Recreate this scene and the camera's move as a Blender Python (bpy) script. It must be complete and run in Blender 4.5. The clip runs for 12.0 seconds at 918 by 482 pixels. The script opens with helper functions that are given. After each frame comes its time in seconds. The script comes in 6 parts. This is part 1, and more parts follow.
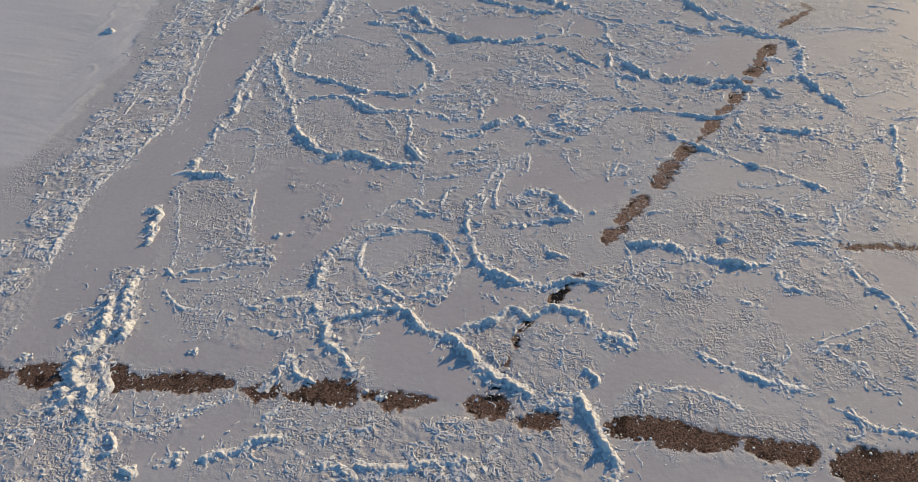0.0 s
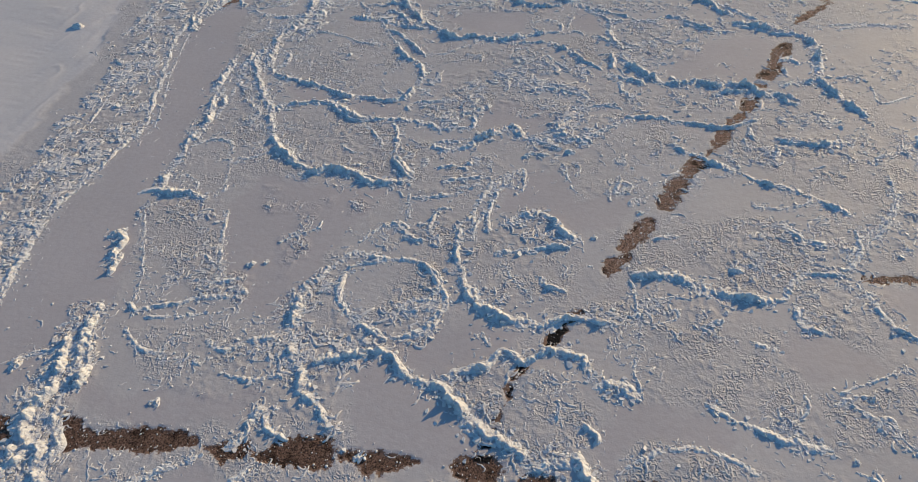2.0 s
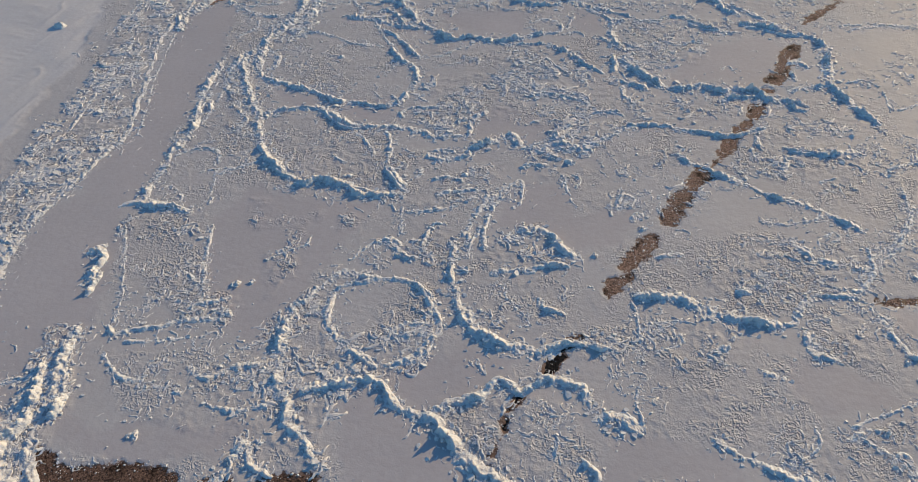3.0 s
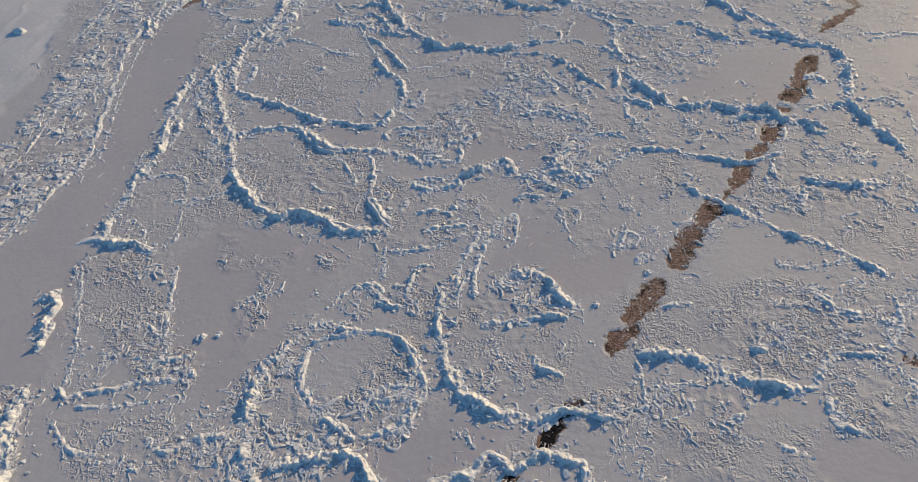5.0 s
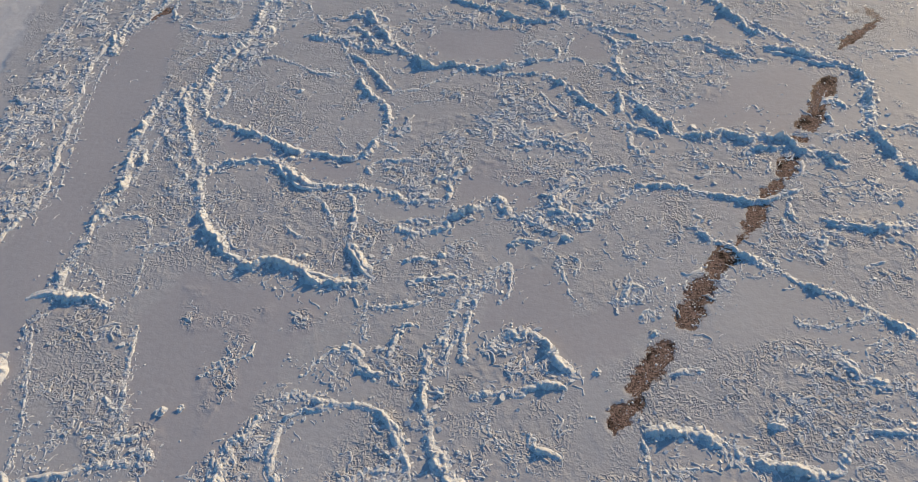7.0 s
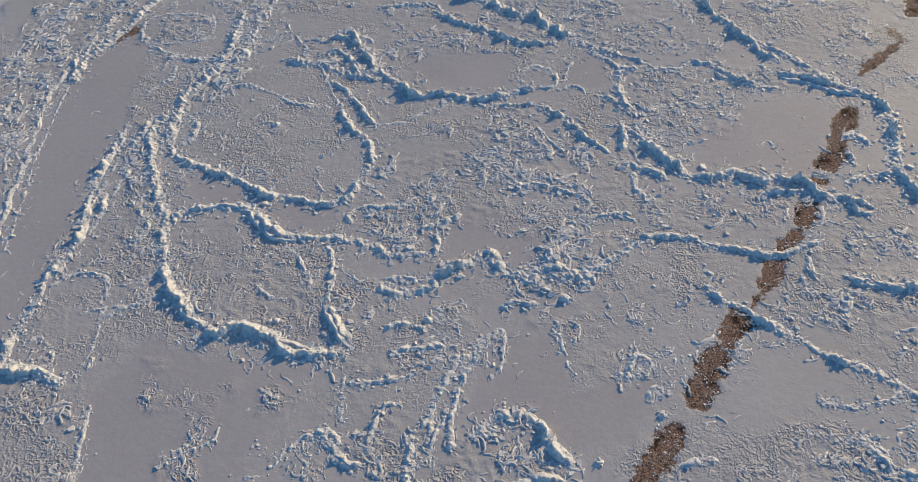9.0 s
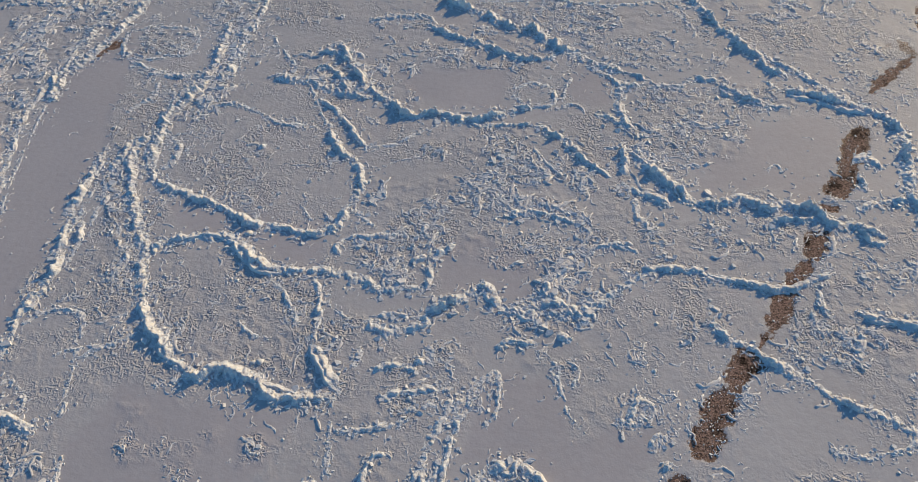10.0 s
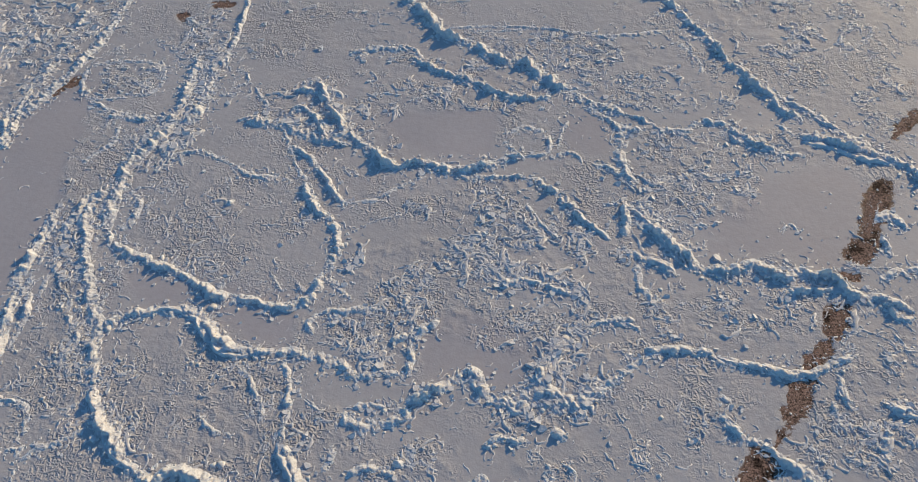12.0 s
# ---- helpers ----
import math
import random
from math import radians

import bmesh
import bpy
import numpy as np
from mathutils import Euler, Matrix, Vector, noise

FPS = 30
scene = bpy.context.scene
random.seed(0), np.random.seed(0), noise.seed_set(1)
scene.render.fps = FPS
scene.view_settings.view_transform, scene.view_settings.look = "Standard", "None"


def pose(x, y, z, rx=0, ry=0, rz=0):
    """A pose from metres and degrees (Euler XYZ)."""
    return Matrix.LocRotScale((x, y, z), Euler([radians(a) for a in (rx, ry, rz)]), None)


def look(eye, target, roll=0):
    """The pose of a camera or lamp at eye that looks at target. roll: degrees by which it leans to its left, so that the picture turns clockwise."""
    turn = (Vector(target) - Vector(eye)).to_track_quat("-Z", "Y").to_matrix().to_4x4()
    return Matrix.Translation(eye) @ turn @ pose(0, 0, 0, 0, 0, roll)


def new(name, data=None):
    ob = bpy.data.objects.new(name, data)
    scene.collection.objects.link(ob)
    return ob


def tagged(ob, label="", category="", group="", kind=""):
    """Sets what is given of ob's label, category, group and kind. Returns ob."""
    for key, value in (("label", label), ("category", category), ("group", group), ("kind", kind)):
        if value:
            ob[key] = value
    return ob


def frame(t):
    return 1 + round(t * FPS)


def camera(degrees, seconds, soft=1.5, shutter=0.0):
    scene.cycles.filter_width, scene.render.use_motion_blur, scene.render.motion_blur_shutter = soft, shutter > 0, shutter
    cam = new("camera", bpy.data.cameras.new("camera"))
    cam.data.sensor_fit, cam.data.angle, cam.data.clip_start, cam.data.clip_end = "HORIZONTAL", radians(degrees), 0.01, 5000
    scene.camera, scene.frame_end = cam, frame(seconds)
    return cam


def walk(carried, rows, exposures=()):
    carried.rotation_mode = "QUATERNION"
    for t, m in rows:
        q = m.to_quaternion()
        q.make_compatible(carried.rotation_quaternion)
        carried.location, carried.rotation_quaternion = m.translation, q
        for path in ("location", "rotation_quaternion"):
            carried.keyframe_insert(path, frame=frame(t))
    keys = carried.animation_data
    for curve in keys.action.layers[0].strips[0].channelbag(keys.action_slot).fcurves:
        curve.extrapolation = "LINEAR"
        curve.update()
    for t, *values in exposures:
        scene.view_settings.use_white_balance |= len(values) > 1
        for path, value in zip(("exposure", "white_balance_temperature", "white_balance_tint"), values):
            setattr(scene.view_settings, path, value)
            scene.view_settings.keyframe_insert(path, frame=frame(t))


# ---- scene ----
# Snow-covered sea ice with pressure ridges, rubble and brown leads, seen from a drone about 45 m up.
cam = camera(70, 12.0, soft=0.85)
walk(cam, [
    (0.0, look((3.302, 0.425, 45.471), (-7.473, 34.912, 10.909), -2.21)),
    (0.5, look((3.042, 2.296, 45.437), (-7.643, 36.460, 10.527), -2.24)),
    (1.0, look((2.782, 4.157, 45.405), (-7.819, 37.993, 10.152), -2.27)),
    (1.5, look((2.509, 6.038, 45.377), (-8.005, 39.542, 9.782), -2.29)),
    (2.0, look((2.215, 7.953, 45.355), (-8.200, 41.119, 9.417), -2.29)),
    (2.5, look((1.901, 9.904, 45.337), (-8.405, 42.732, 9.058), -2.28)),
    (3.0, look((1.568, 11.885, 45.321), (-8.619, 44.379, 8.710), -2.27)),
    (3.5, look((1.221, 13.888, 45.305), (-8.839, 46.056, 8.373), -2.24)),
    (4.0, look((0.865, 15.902, 45.287), (-9.066, 47.757, 8.049), -2.21)),
    (4.5, look((0.504, 17.920, 45.262), (-9.296, 49.477, 7.737), -2.18)),
    (5.0, look((0.142, 19.936, 45.230), (-9.531, 51.211, 7.436), -2.16)),
    (5.5, look((-0.219, 21.947, 45.188), (-9.768, 52.956, 7.146), -2.13)),
    (6.0, look((-0.578, 23.952, 45.137), (-10.009, 54.712, 6.863), -2.11)),
    (6.5, look((-0.934, 25.956, 45.076), (-10.253, 56.480, 6.586), -2.10)),
    (7.0, look((-1.287, 27.963, 45.008), (-10.500, 58.262, 6.315), -2.09)),
    (7.5, look((-1.638, 29.981, 44.936), (-10.748, 60.061, 6.048), -2.09)),
    (8.0, look((-1.987, 32.017, 44.863), (-10.998, 61.881, 5.788), -2.09)),
    (8.5, look((-2.333, 34.077, 44.796), (-11.248, 63.726, 5.535), -2.10)),
    (9.0, look((-2.676, 36.166, 44.739), (-11.495, 65.599, 5.294), -2.11)),
    (9.5, look((-3.015, 38.287, 44.697), (-11.738, 67.500, 5.067), -2.12)),
    (10.0, look((-3.346, 40.440, 44.673), (-11.975, 69.429, 4.859), -2.13)),
    (10.5, look((-3.669, 42.619, 44.668), (-12.202, 71.384, 4.671), -2.13)),
    (11.0, look((-3.981, 44.818, 44.680), (-12.420, 73.360, 4.503), -2.14)),
    (11.5, look((-4.282, 47.025, 44.700), (-12.630, 75.348, 4.350), -2.16)),
    (12.0, look((-4.579, 49.231, 44.714), (-12.836, 77.341, 4.197), -2.18)),
], exposures=[(0.0, 0.55, 6490, 7), (6.0, 0.54, 6350, 7), (12.0, 0.49, 6240, 7)])

# ---- light: low warm sun ahead and to the right, blue sky ----
SUN_AZ, SUN_EL = 58.0, 19.5          # degrees: from +x towards +y, above the horizon
world = bpy.data.worlds.new("world")
scene.world = world
world.use_nodes = True
wn = world.node_tree.nodes
sky = wn.new("ShaderNodeTexSky")
sky.sky_type, sky.sun_disc = "NISHITA", False
sky.sun_elevation, sky.sun_rotation = radians(SUN_EL), radians(90 - SUN_AZ)
sky.air_density, sky.dust_density, sky.ozone_density = 1.0, 0.3, 3.0
wn["Background"].inputs["Strength"].default_value = 0.090
clear = wn.new("ShaderNodeMix")          # a clear, deep blue winter sky
clear.data_type, clear.blend_type = "RGBA", "MULTIPLY"
clear.inputs[0].default_value, clear.inputs[7].default_value = 1.0, (0.575, 0.81, 0.91, 1)
world.node_tree.links.new(sky.outputs[0], clear.inputs[6])
world.node_tree.links.new(clear.outputs[2], wn["Background"].inputs["Color"])
sun_data = bpy.data.lights.new("sun", "SUN")
sun_data.energy, sun_data.angle, sun_data.color = 2.6, radians(0.5), (1.0, 0.71, 0.37)
sun = new("sun", sun_data)
sun_way = Vector((math.cos(radians(SUN_AZ)) * math.cos(radians(SUN_EL)), math.sin(radians(SUN_AZ)) * math.cos(radians(SUN_EL)), math.sin(radians(SUN_EL))))
sun.matrix_world = look(sun_way * 300 + Vector((0, 60, 0)), (0, 60, 0))


# ---- materials ----
def material(name, rough=0.8, spec=0.3):
    m = bpy.data.materials.new(name)
    m.use_nodes = True
    nt = m.node_tree
    b = nt.nodes["Principled BSDF"]
    b.inputs["Roughness"].default_value = rough
    b.inputs["Specular IOR Level"].default_value = spec
    where = nt.nodes.new("ShaderNodeNewGeometry")
    return m, nt, b, where.outputs["Position"]


def noise_node(nt, at, scale, detail=4.0, rough=0.55, lac=2.0):
    n = nt.nodes.new("ShaderNodeTexNoise")
    n.inputs["Scale"].default_value, n.inputs["Detail"].default_value = scale, detail
    n.inputs["Roughness"].default_value, n.inputs["Lacunarity"].default_value = rough, lac
    nt.links.new(at, n.inputs["Vector"])
    return n.outputs["Fac"]


def ramp(nt, fac, *stops):
    r = nt.nodes.new("ShaderNodeValToRGB")
    while len(r.color_ramp.elements) < len(stops):
        r.color_ramp.elements.new(0.5)
    for e, (p, c) in zip(r.color_ramp.elements, stops):
        e.position, e.color = p, (*c, 1)
    nt.links.new(fac, r.inputs["Fac"])
    return r.outputs["Color"]


def mix(nt, fac, a, b, how="MIX"):
    m = nt.nodes.new("ShaderNodeMix")
    m.data_type, m.blend_type = "RGBA", how
    for socket, v in ((m.inputs[0], fac), (m.inputs[6], a), (m.inputs[7], b)):
        if isinstance(v, (int, float)):
            socket.default_value = v
        elif isinstance(v, tuple):
            socket.default_value = (*v, 1)
        else:
            nt.links.new(v, socket)
    return m.outputs[2]


def bump(nt, b, *layers):
    last = None
    for height, distance, strength in layers:
        n = nt.nodes.new("ShaderNodeBump")
        n.inputs["Distance"].default_value, n.inputs["Strength"].default_value = distance, strength
        nt.links.new(height, n.inputs["Height"])
        if last:
            nt.links.new(last, n.inputs["Normal"])
        last = n.outputs["Normal"]
    nt.links.new(last, b.inputs["Normal"])


def edge_lines(nt, at, scale, width, seed):
    """Rims of small broken cakes: the edges of a warped cell pattern, 0..1."""
    shift = nt.nodes.new("ShaderNodeTexNoise")
    shift.inputs["Scale"].default_value, shift.inputs["Detail"].default_value = scale * 0.8, 2.0
    nt.links.new(at, shift.inputs["Vector"])
    move = nt.nodes.new("ShaderNodeVectorMath")
    move.operation, move.inputs[2].default_value = "MULTIPLY_ADD", (seed, 3.7 * seed, 0)
    nt.links.new(shift.outputs["Color"], move.inputs[0])
    move.inputs[1].default_value = (0.7 / scale, 0.7 / scale, 0)
    add = nt.nodes.new("ShaderNodeVectorMath")
    nt.links.new(at, add.inputs[0])
    nt.links.new(move.outputs[0], add.inputs[1])
    cells = nt.nodes.new("ShaderNodeTexVoronoi")
    cells.voronoi_dimensions, cells.feature = "2D", "DISTANCE_TO_EDGE"
    cells.inputs["Scale"].default_value = scale
    nt.links.new(add.outputs[0], cells.inputs["Vector"])
    rims = ramp(nt, cells.outputs["Distance"], (0.0, (1, 1, 1)), (width * 0.3, (0.92, 0.92, 0.92)), (width * 0.7, (0.4, 0.4, 0.4)), (width, (0, 0, 0)))
    where = ramp(nt, noise_node(nt, add.outputs[0], scale * 0.55, 3.0, 0.6), (0.46, (0, 0, 0)), (0.56, (1, 1, 1)))
    return mix(nt, 1.0, rims, where, "MULTIPLY")


def snow_material(name, tint, crust, fine, broken_by="", crust_by="", glow=0.0):
    """Wind-packed snow: slightly mauve where old ice shows through, grainy; rims of thin cakes where the sheet was broken."""
    m, nt, b, at = material(name, 0.66, 0.26)
    if not broken_by:                 # glazed by the wind
        b.inputs["Roughness"].default_value, b.inputs["Specular IOR Level"].default_value = 0.55, 0.5
    if glow:                          # low sun shines through thin snow crests
        b.inputs["Subsurface Weight"].default_value, b.inputs["Subsurface Scale"].default_value = glow, 0.09
        b.inputs["Subsurface Radius"].default_value = (1.0, 0.95, 0.9)
    broad = ramp(nt, noise_node(nt, at, 0.09, 5.0), (0.35, tuple(c * 0.94 for c in tint)), (0.65, tint))
    spots = ramp(nt, noise_node(nt, at, 1.7, 6.0, 0.65), (0.3, (0.93, 0.91, 0.91)), (0.6, (1, 1, 1)))
    colour = mix(nt, 1.0, broad, spots, "MULTIPLY")
    if broken_by:                     # bare young ice is darker and more mauve; near the leads brown ice shows through thin frost
        bare, stain = nt.nodes.new("ShaderNodeAttribute"), nt.nodes.new("ShaderNodeAttribute")
        bare.attribute_name, stain.attribute_name = "bare", "stain"
        colour = mix(nt, bare.outputs["Fac"], colour, mix(nt, 1.0, colour, (0.94, 0.922, 0.938), "MULTIPLY"))
        deep = nt.nodes.new("ShaderNodeAttribute")
        deep.attribute_name = "deep"          # fresh snow, blown deep, is whiter
        colour = mix(nt, deep.outputs["Fac"], colour, mix(nt, 1.0, colour, (1.2, 1.21, 1.21), "MULTIPLY"))
        frost = nt.nodes.new("ShaderNodeMath")
        frost.operation = "ADD"
        nt.links.new(stain.outputs["Fac"], frost.inputs[0])
        nt.links.new(noise_node(nt, at, 6.5, 4.0, 0.75), frost.inputs[1])
        colour = mix(nt, ramp(nt, frost.outputs[0], (0.86, (0, 0, 0)), (0.98, (1, 1, 1))), colour, (0.19, 0.12, 0.09))
    nt.links.new(colour, b.inputs["Base Color"])
    layers = [(noise_node(nt, at, 2.6, 3.0, 0.6), 0.14, crust), (noise_node(nt, at, 7.0, 2.0, 0.7), 0.05, fine)]
    if broken_by:
        lines = mix(nt, 1.0, edge_lines(nt, at, 1.5, 0.24, 3.0), edge_lines(nt, at, 2.3, 0.27, 11.0), "LIGHTEN")
        lines = mix(nt, 1.0, lines, edge_lines(nt, at, 3.2, 0.30, 23.0), "LIGHTEN")
        layers.insert(0, (lines, 0.09, 1.0))
    bump(nt, b, *layers)
    if broken_by:
        steps = [n for n in nt.nodes if n.bl_idname == "ShaderNodeBump"]
        for n, by in zip(steps, (broken_by, crust_by, crust_by)):
            grade = nt.nodes.new("ShaderNodeAttribute")
            grade.attribute_name = by
            nt.links.new(grade.outputs["Fac"], n.inputs["Strength"])
    return m


# Ridge snow is whiter; tints are raised further to carry the crests' sunlit brightness.
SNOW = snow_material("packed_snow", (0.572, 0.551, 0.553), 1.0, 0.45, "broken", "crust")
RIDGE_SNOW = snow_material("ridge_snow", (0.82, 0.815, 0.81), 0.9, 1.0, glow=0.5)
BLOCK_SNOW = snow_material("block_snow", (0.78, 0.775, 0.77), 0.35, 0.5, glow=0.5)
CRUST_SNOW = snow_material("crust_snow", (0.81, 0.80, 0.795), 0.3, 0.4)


def brown_ice(name, wet, plain, pale, pool):
    """Thin ice stained by silt: dark wet pits, brown ice, frost grains."""
    m, nt, b, at = material(name, 0.85, 0.1)
    grain = ramp(nt, noise_node(nt, at, 8.0, 4.0, 0.8), (0.43, wet), (0.50, plain), (0.60, tuple(1.5 * c for c in plain)), (0.72, pale))
    patch = ramp(nt, noise_node(nt, at, 0.5, 4.0, 0.6), (0.37, (pool, pool, pool)), (0.47, (1, 1, 1)))
    nt.links.new(mix(nt, 1.0, grain, patch, "MULTIPLY"), b.inputs["Base Color"])
    bump(nt, b, (noise_node(nt, at, 6.0, 4.0, 0.7), 0.10, 0.9))
    return m


DARK_ICE = brown_ice("dark_brown_ice", (0.04, 0.03, 0.026), (0.18, 0.108, 0.077), (0.46, 0.38, 0.34), 0.35)
# Paler copy of the brown ice, standing in for sunlight scattered forward far off.
FAR_LIT_ICE = brown_ice("far_lit_brown_ice", (0.07, 0.05, 0.04), (0.31, 0.2, 0.15), (0.52, 0.45, 0.40), 0.22)
OPEN_WATER = brown_ice("black_water", (0.008, 0.008, 0.01), (0.02, 0.018, 0.018), (0.12, 0.10, 0.09), 0.5)


# ---- numeric helpers ----
def lattice(ix, iy, seed):
    v = (ix.astype(np.int64) * 374761393 + iy.astype(np.int64) * 668265263 + seed * 974634777) & 0xFFFFFFFF
    v = ((v ^ (v >> 13)) * 1274126177) & 0xFFFFFFFF
    v = ((v ^ (v >> 16)) * 2246822519) & 0xFFFFFFFF
    return ((v ^ (v >> 15)) & 0xFFFFFF) / float(0xFFFFFF)


def value_noise(x, y, seed=0):
    """Smooth noise in -1..1, one cell a metre."""
    x, y = np.asarray(x, float), np.asarray(y, float)
    ix, iy = np.floor(x), np.floor(y)
    fx, fy = x - ix, y - iy
    fx, fy = fx * fx * (3 - 2 * fx), fy * fy * (3 - 2 * fy)
    a, c = lattice(ix, iy, seed), lattice(ix + 1, iy, seed)
    d, e = lattice(ix, iy + 1, seed), lattice(ix + 1, iy + 1, seed)
    return 2 * ((a + (c - a) * fx) * (1 - fy) + (d + (e - d) * fx) * fy) - 1


def fbm(x, y, size, octaves=3, seed=0, gain=0.5):
    total, amp, norm = 0.0, 1.0, 0.0
    for k in range(octaves):
        f = 2.0 ** k / size
        total = total + amp * value_noise(x * f + 17.3 * k, y * f - 9.1 * k, seed + k)
        norm, amp = norm + amp, amp * gain
    return total / norm


def signed_inside(x, y, ring):
    """Distance to a closed outline, positive inside."""
    x, y = np.asarray(x, float), np.asarray(y, float)
    best, odd = np.full(x.shape, 1e9), np.zeros(x.shape, bool)
    for (ax, ay), (bx, by) in zip(ring, ring[1:] + ring[:1]):
        dx, dy = bx - ax, by - ay
        k = np.clip(((x - ax) * dx + (y - ay) * dy) / (dx * dx + dy * dy + 1e-9), 0, 1)
        best = np.minimum(best, np.hypot(x - ax - k * dx, y - ay - k * dy))
        if ay != by:
            odd ^= ((ay > y) != (by > y)) & (x < dx * (y - ay) / dy + ax)
    return np.where(odd, best, -best)


def mesh_of(name, verts, faces, mat, smooth=True):
    """A mesh from arrays; all faces have the same number of corners."""
    me = bpy.data.meshes.new(name)
    faces = np.asarray(faces, np.int32)
    n, k = faces.shape
    me.vertices.add(len(verts))
    me.vertices.foreach_set("co", np.asarray(verts, np.float32).ravel())
    me.loops.add(n * k)
    me.loops.foreach_set("vertex_index", faces.ravel())
    me.polygons.add(n)
    me.polygons.foreach_set("loop_start", np.arange(n, dtype=np.int32) * k)
    me.polygons.foreach_set("loop_total", np.full(n, k, np.int32))
    me.polygons.foreach_set("use_smooth", np.full(n, smooth, bool))
    me.update(calc_edges=True)
    me.validate()
    me.materials.append(mat)
    return me


def grid_faces(rows, cols):
    i = (np.arange(rows - 1)[:, None] * cols + np.arange(cols - 1)[None]).ravel()
    return np.stack([i, i + 1, i + cols + 1, i + cols], 1)


rng = np.random.default_rng(7)

# ---- plan: outlines of the brown leads and of the plates of smooth snow ----
LEADS, FROSTED, SMOOTH, SNOWFIELD, FIELDS = [], [], [], [], []
LEADS.append([(-46.6, 21.1), (-44.8, 21.3), (-44.1, 21.3), (-43.4, 21.0), (-43.4, 20.4), (-43.8, 20.1), (-45.1, 19.6)])
LEADS.append([(-42.8, 20.9), (-42.6, 21.9), (-41.6, 22.4), (-40.2, 22.9), (-39.3, 22.3), (-38.6, 21.4), (-39.1, 20.6), (-40.2, 20.2), (-41.5, 20.3)])
LEADS.append([(-36.0, 22.7), (-36.1, 23.5), (-35.5, 24.0), (-34.3, 24.0), (-33.6, 23.3), (-32.8, 22.9), (-32.9, 22.3), (-33.7, 21.5), (-34.5, 21.2), (-35.5, 21.9)])
LEADS.append([(-33.5, 23.2), (-31.4, 23.7), (-29.5, 24.4), (-28.2, 24.9), (-26.2, 25.2), (-24.4, 25.1), (-24.2, 24.5), (-25.8, 23.7), (-27.6, 23.0), (-29.5, 22.7), (-31.4, 22.2), (-32.8, 22.3)])
LEADS.append([(-23.4, 24.4), (-22.7, 25.0), (-21.9, 25.5), (-21.0, 25.7), (-20.2, 25.4), (-20.4, 24.5), (-21.7, 24.0), (-22.5, 24.1)])
LEADS.append([(-19.4, 24.9), (-18.8, 25.7), (-18.2, 26.6), (-16.9, 27.2), (-15.0, 27.6), (-14.3, 27.4), (-13.9, 26.7), (-13.8, 25.6), (-14.4, 25.2), (-16.3, 24.8), (-17.8, 24.8), (-18.8, 24.6)])
LEADS.append([(-14.0, 26.8), (-12.7, 27.1), (-10.8, 27.4), (-8.9, 27.7), (-7.7, 27.5), (-8.6, 27.0), (-9.9, 26.2), (-11.2, 25.7), (-11.6, 26.3), (-13.3, 26.2)])
LEADS.append([(-5.5, 27.8), (-5.2, 28.4), (-3.9, 29.0), (-2.4, 29.4), (-1.8, 28.8), (-1.8, 28.0), (-2.5, 27.3), (-4.1, 27.0), (-4.9, 27.2)])
LEADS.append([(-1.2, 27.3), (-0.3, 28.0), (0.9, 28.8), (2.0, 29.0), (2.3, 28.2), (1.8, 27.6), (0.5, 27.2), (-0.6, 27.2)])
LEADS.append([(5.5, 29.0), (7.2, 29.8), (8.5, 30.2), (10.7, 30.5), (12.4, 30.5), (13.7, 30.5), (15.8, 30.5), (15.4, 29.6), (12.9, 28.5), (10.8, 28.2), (8.6, 28.3), (6.9, 28.2), (5.8, 28.2)])
LEADS.append([(15.8, 30.4), (17.0, 30.5), (19.1, 30.8), (20.7, 30.9), (21.1, 30.3), (20.9, 29.5), (19.4, 29.0), (17.4, 28.9), (16.6, 29.3), (15.9, 29.6)])
LEADS.append([(21.8, 29.9), (22.4, 30.8), (24.0, 31.6), (26.0, 31.9), (27.9, 32.1), (30.7, 32.2), (30.1, 29.5), (27.4, 29.5), (22.5, 28.6), (21.9, 29.1)])
LEADS.append([(29.8, 29.7), (30.3, 32.1), (33.5, 32.6), (37.5, 32.4), (41.5, 31.5), (38.0, 30.4), (34.0, 29.8)])
LEADS.append([(25.6, 54.4), (28.8, 55.2), (32.4, 55.9), (35.2, 56.5), (35.1, 56.1), (32.4, 55.5), (28.7, 54.6), (25.5, 53.8)])
LEADS.append([(-0.7, 39.9), (-0.6, 41.0), (-0.2, 42.1), (0.4, 42.5), (0.8, 42.0), (0.4, 41.2), (0.1, 40.0)])
LEADS.append([(0.0, 43.0), (0.6, 43.8), (1.7, 44.3), (1.5, 43.5), (0.7, 43.0)])
LEADS.append([(-2.0, 38.3), (-1.7, 38.0), (-2.2, 36.6), (-2.5, 36.1)])
LEADS.append([(-2.7, 35.7), (-2.4, 35.5), (-2.4, 33.9), (-2.7, 33.9)])
LEADS.append([(-3.0, 33.3), (-2.6, 33.1), (-2.8, 32.2), (-3.2, 32.0)])
LEADS.append([(-3.6, 29.5), (-3.6, 30.9), (-2.9, 31.5), (-2.6, 31.0), (-2.9, 29.7)])
LEADS.append([(2.8, 49.5), (3.1, 50.8), (4.0, 51.5), (4.8, 52.3), (5.1, 51.7), (4.5, 50.8), (4.0, 49.8), (3.4, 49.1)])
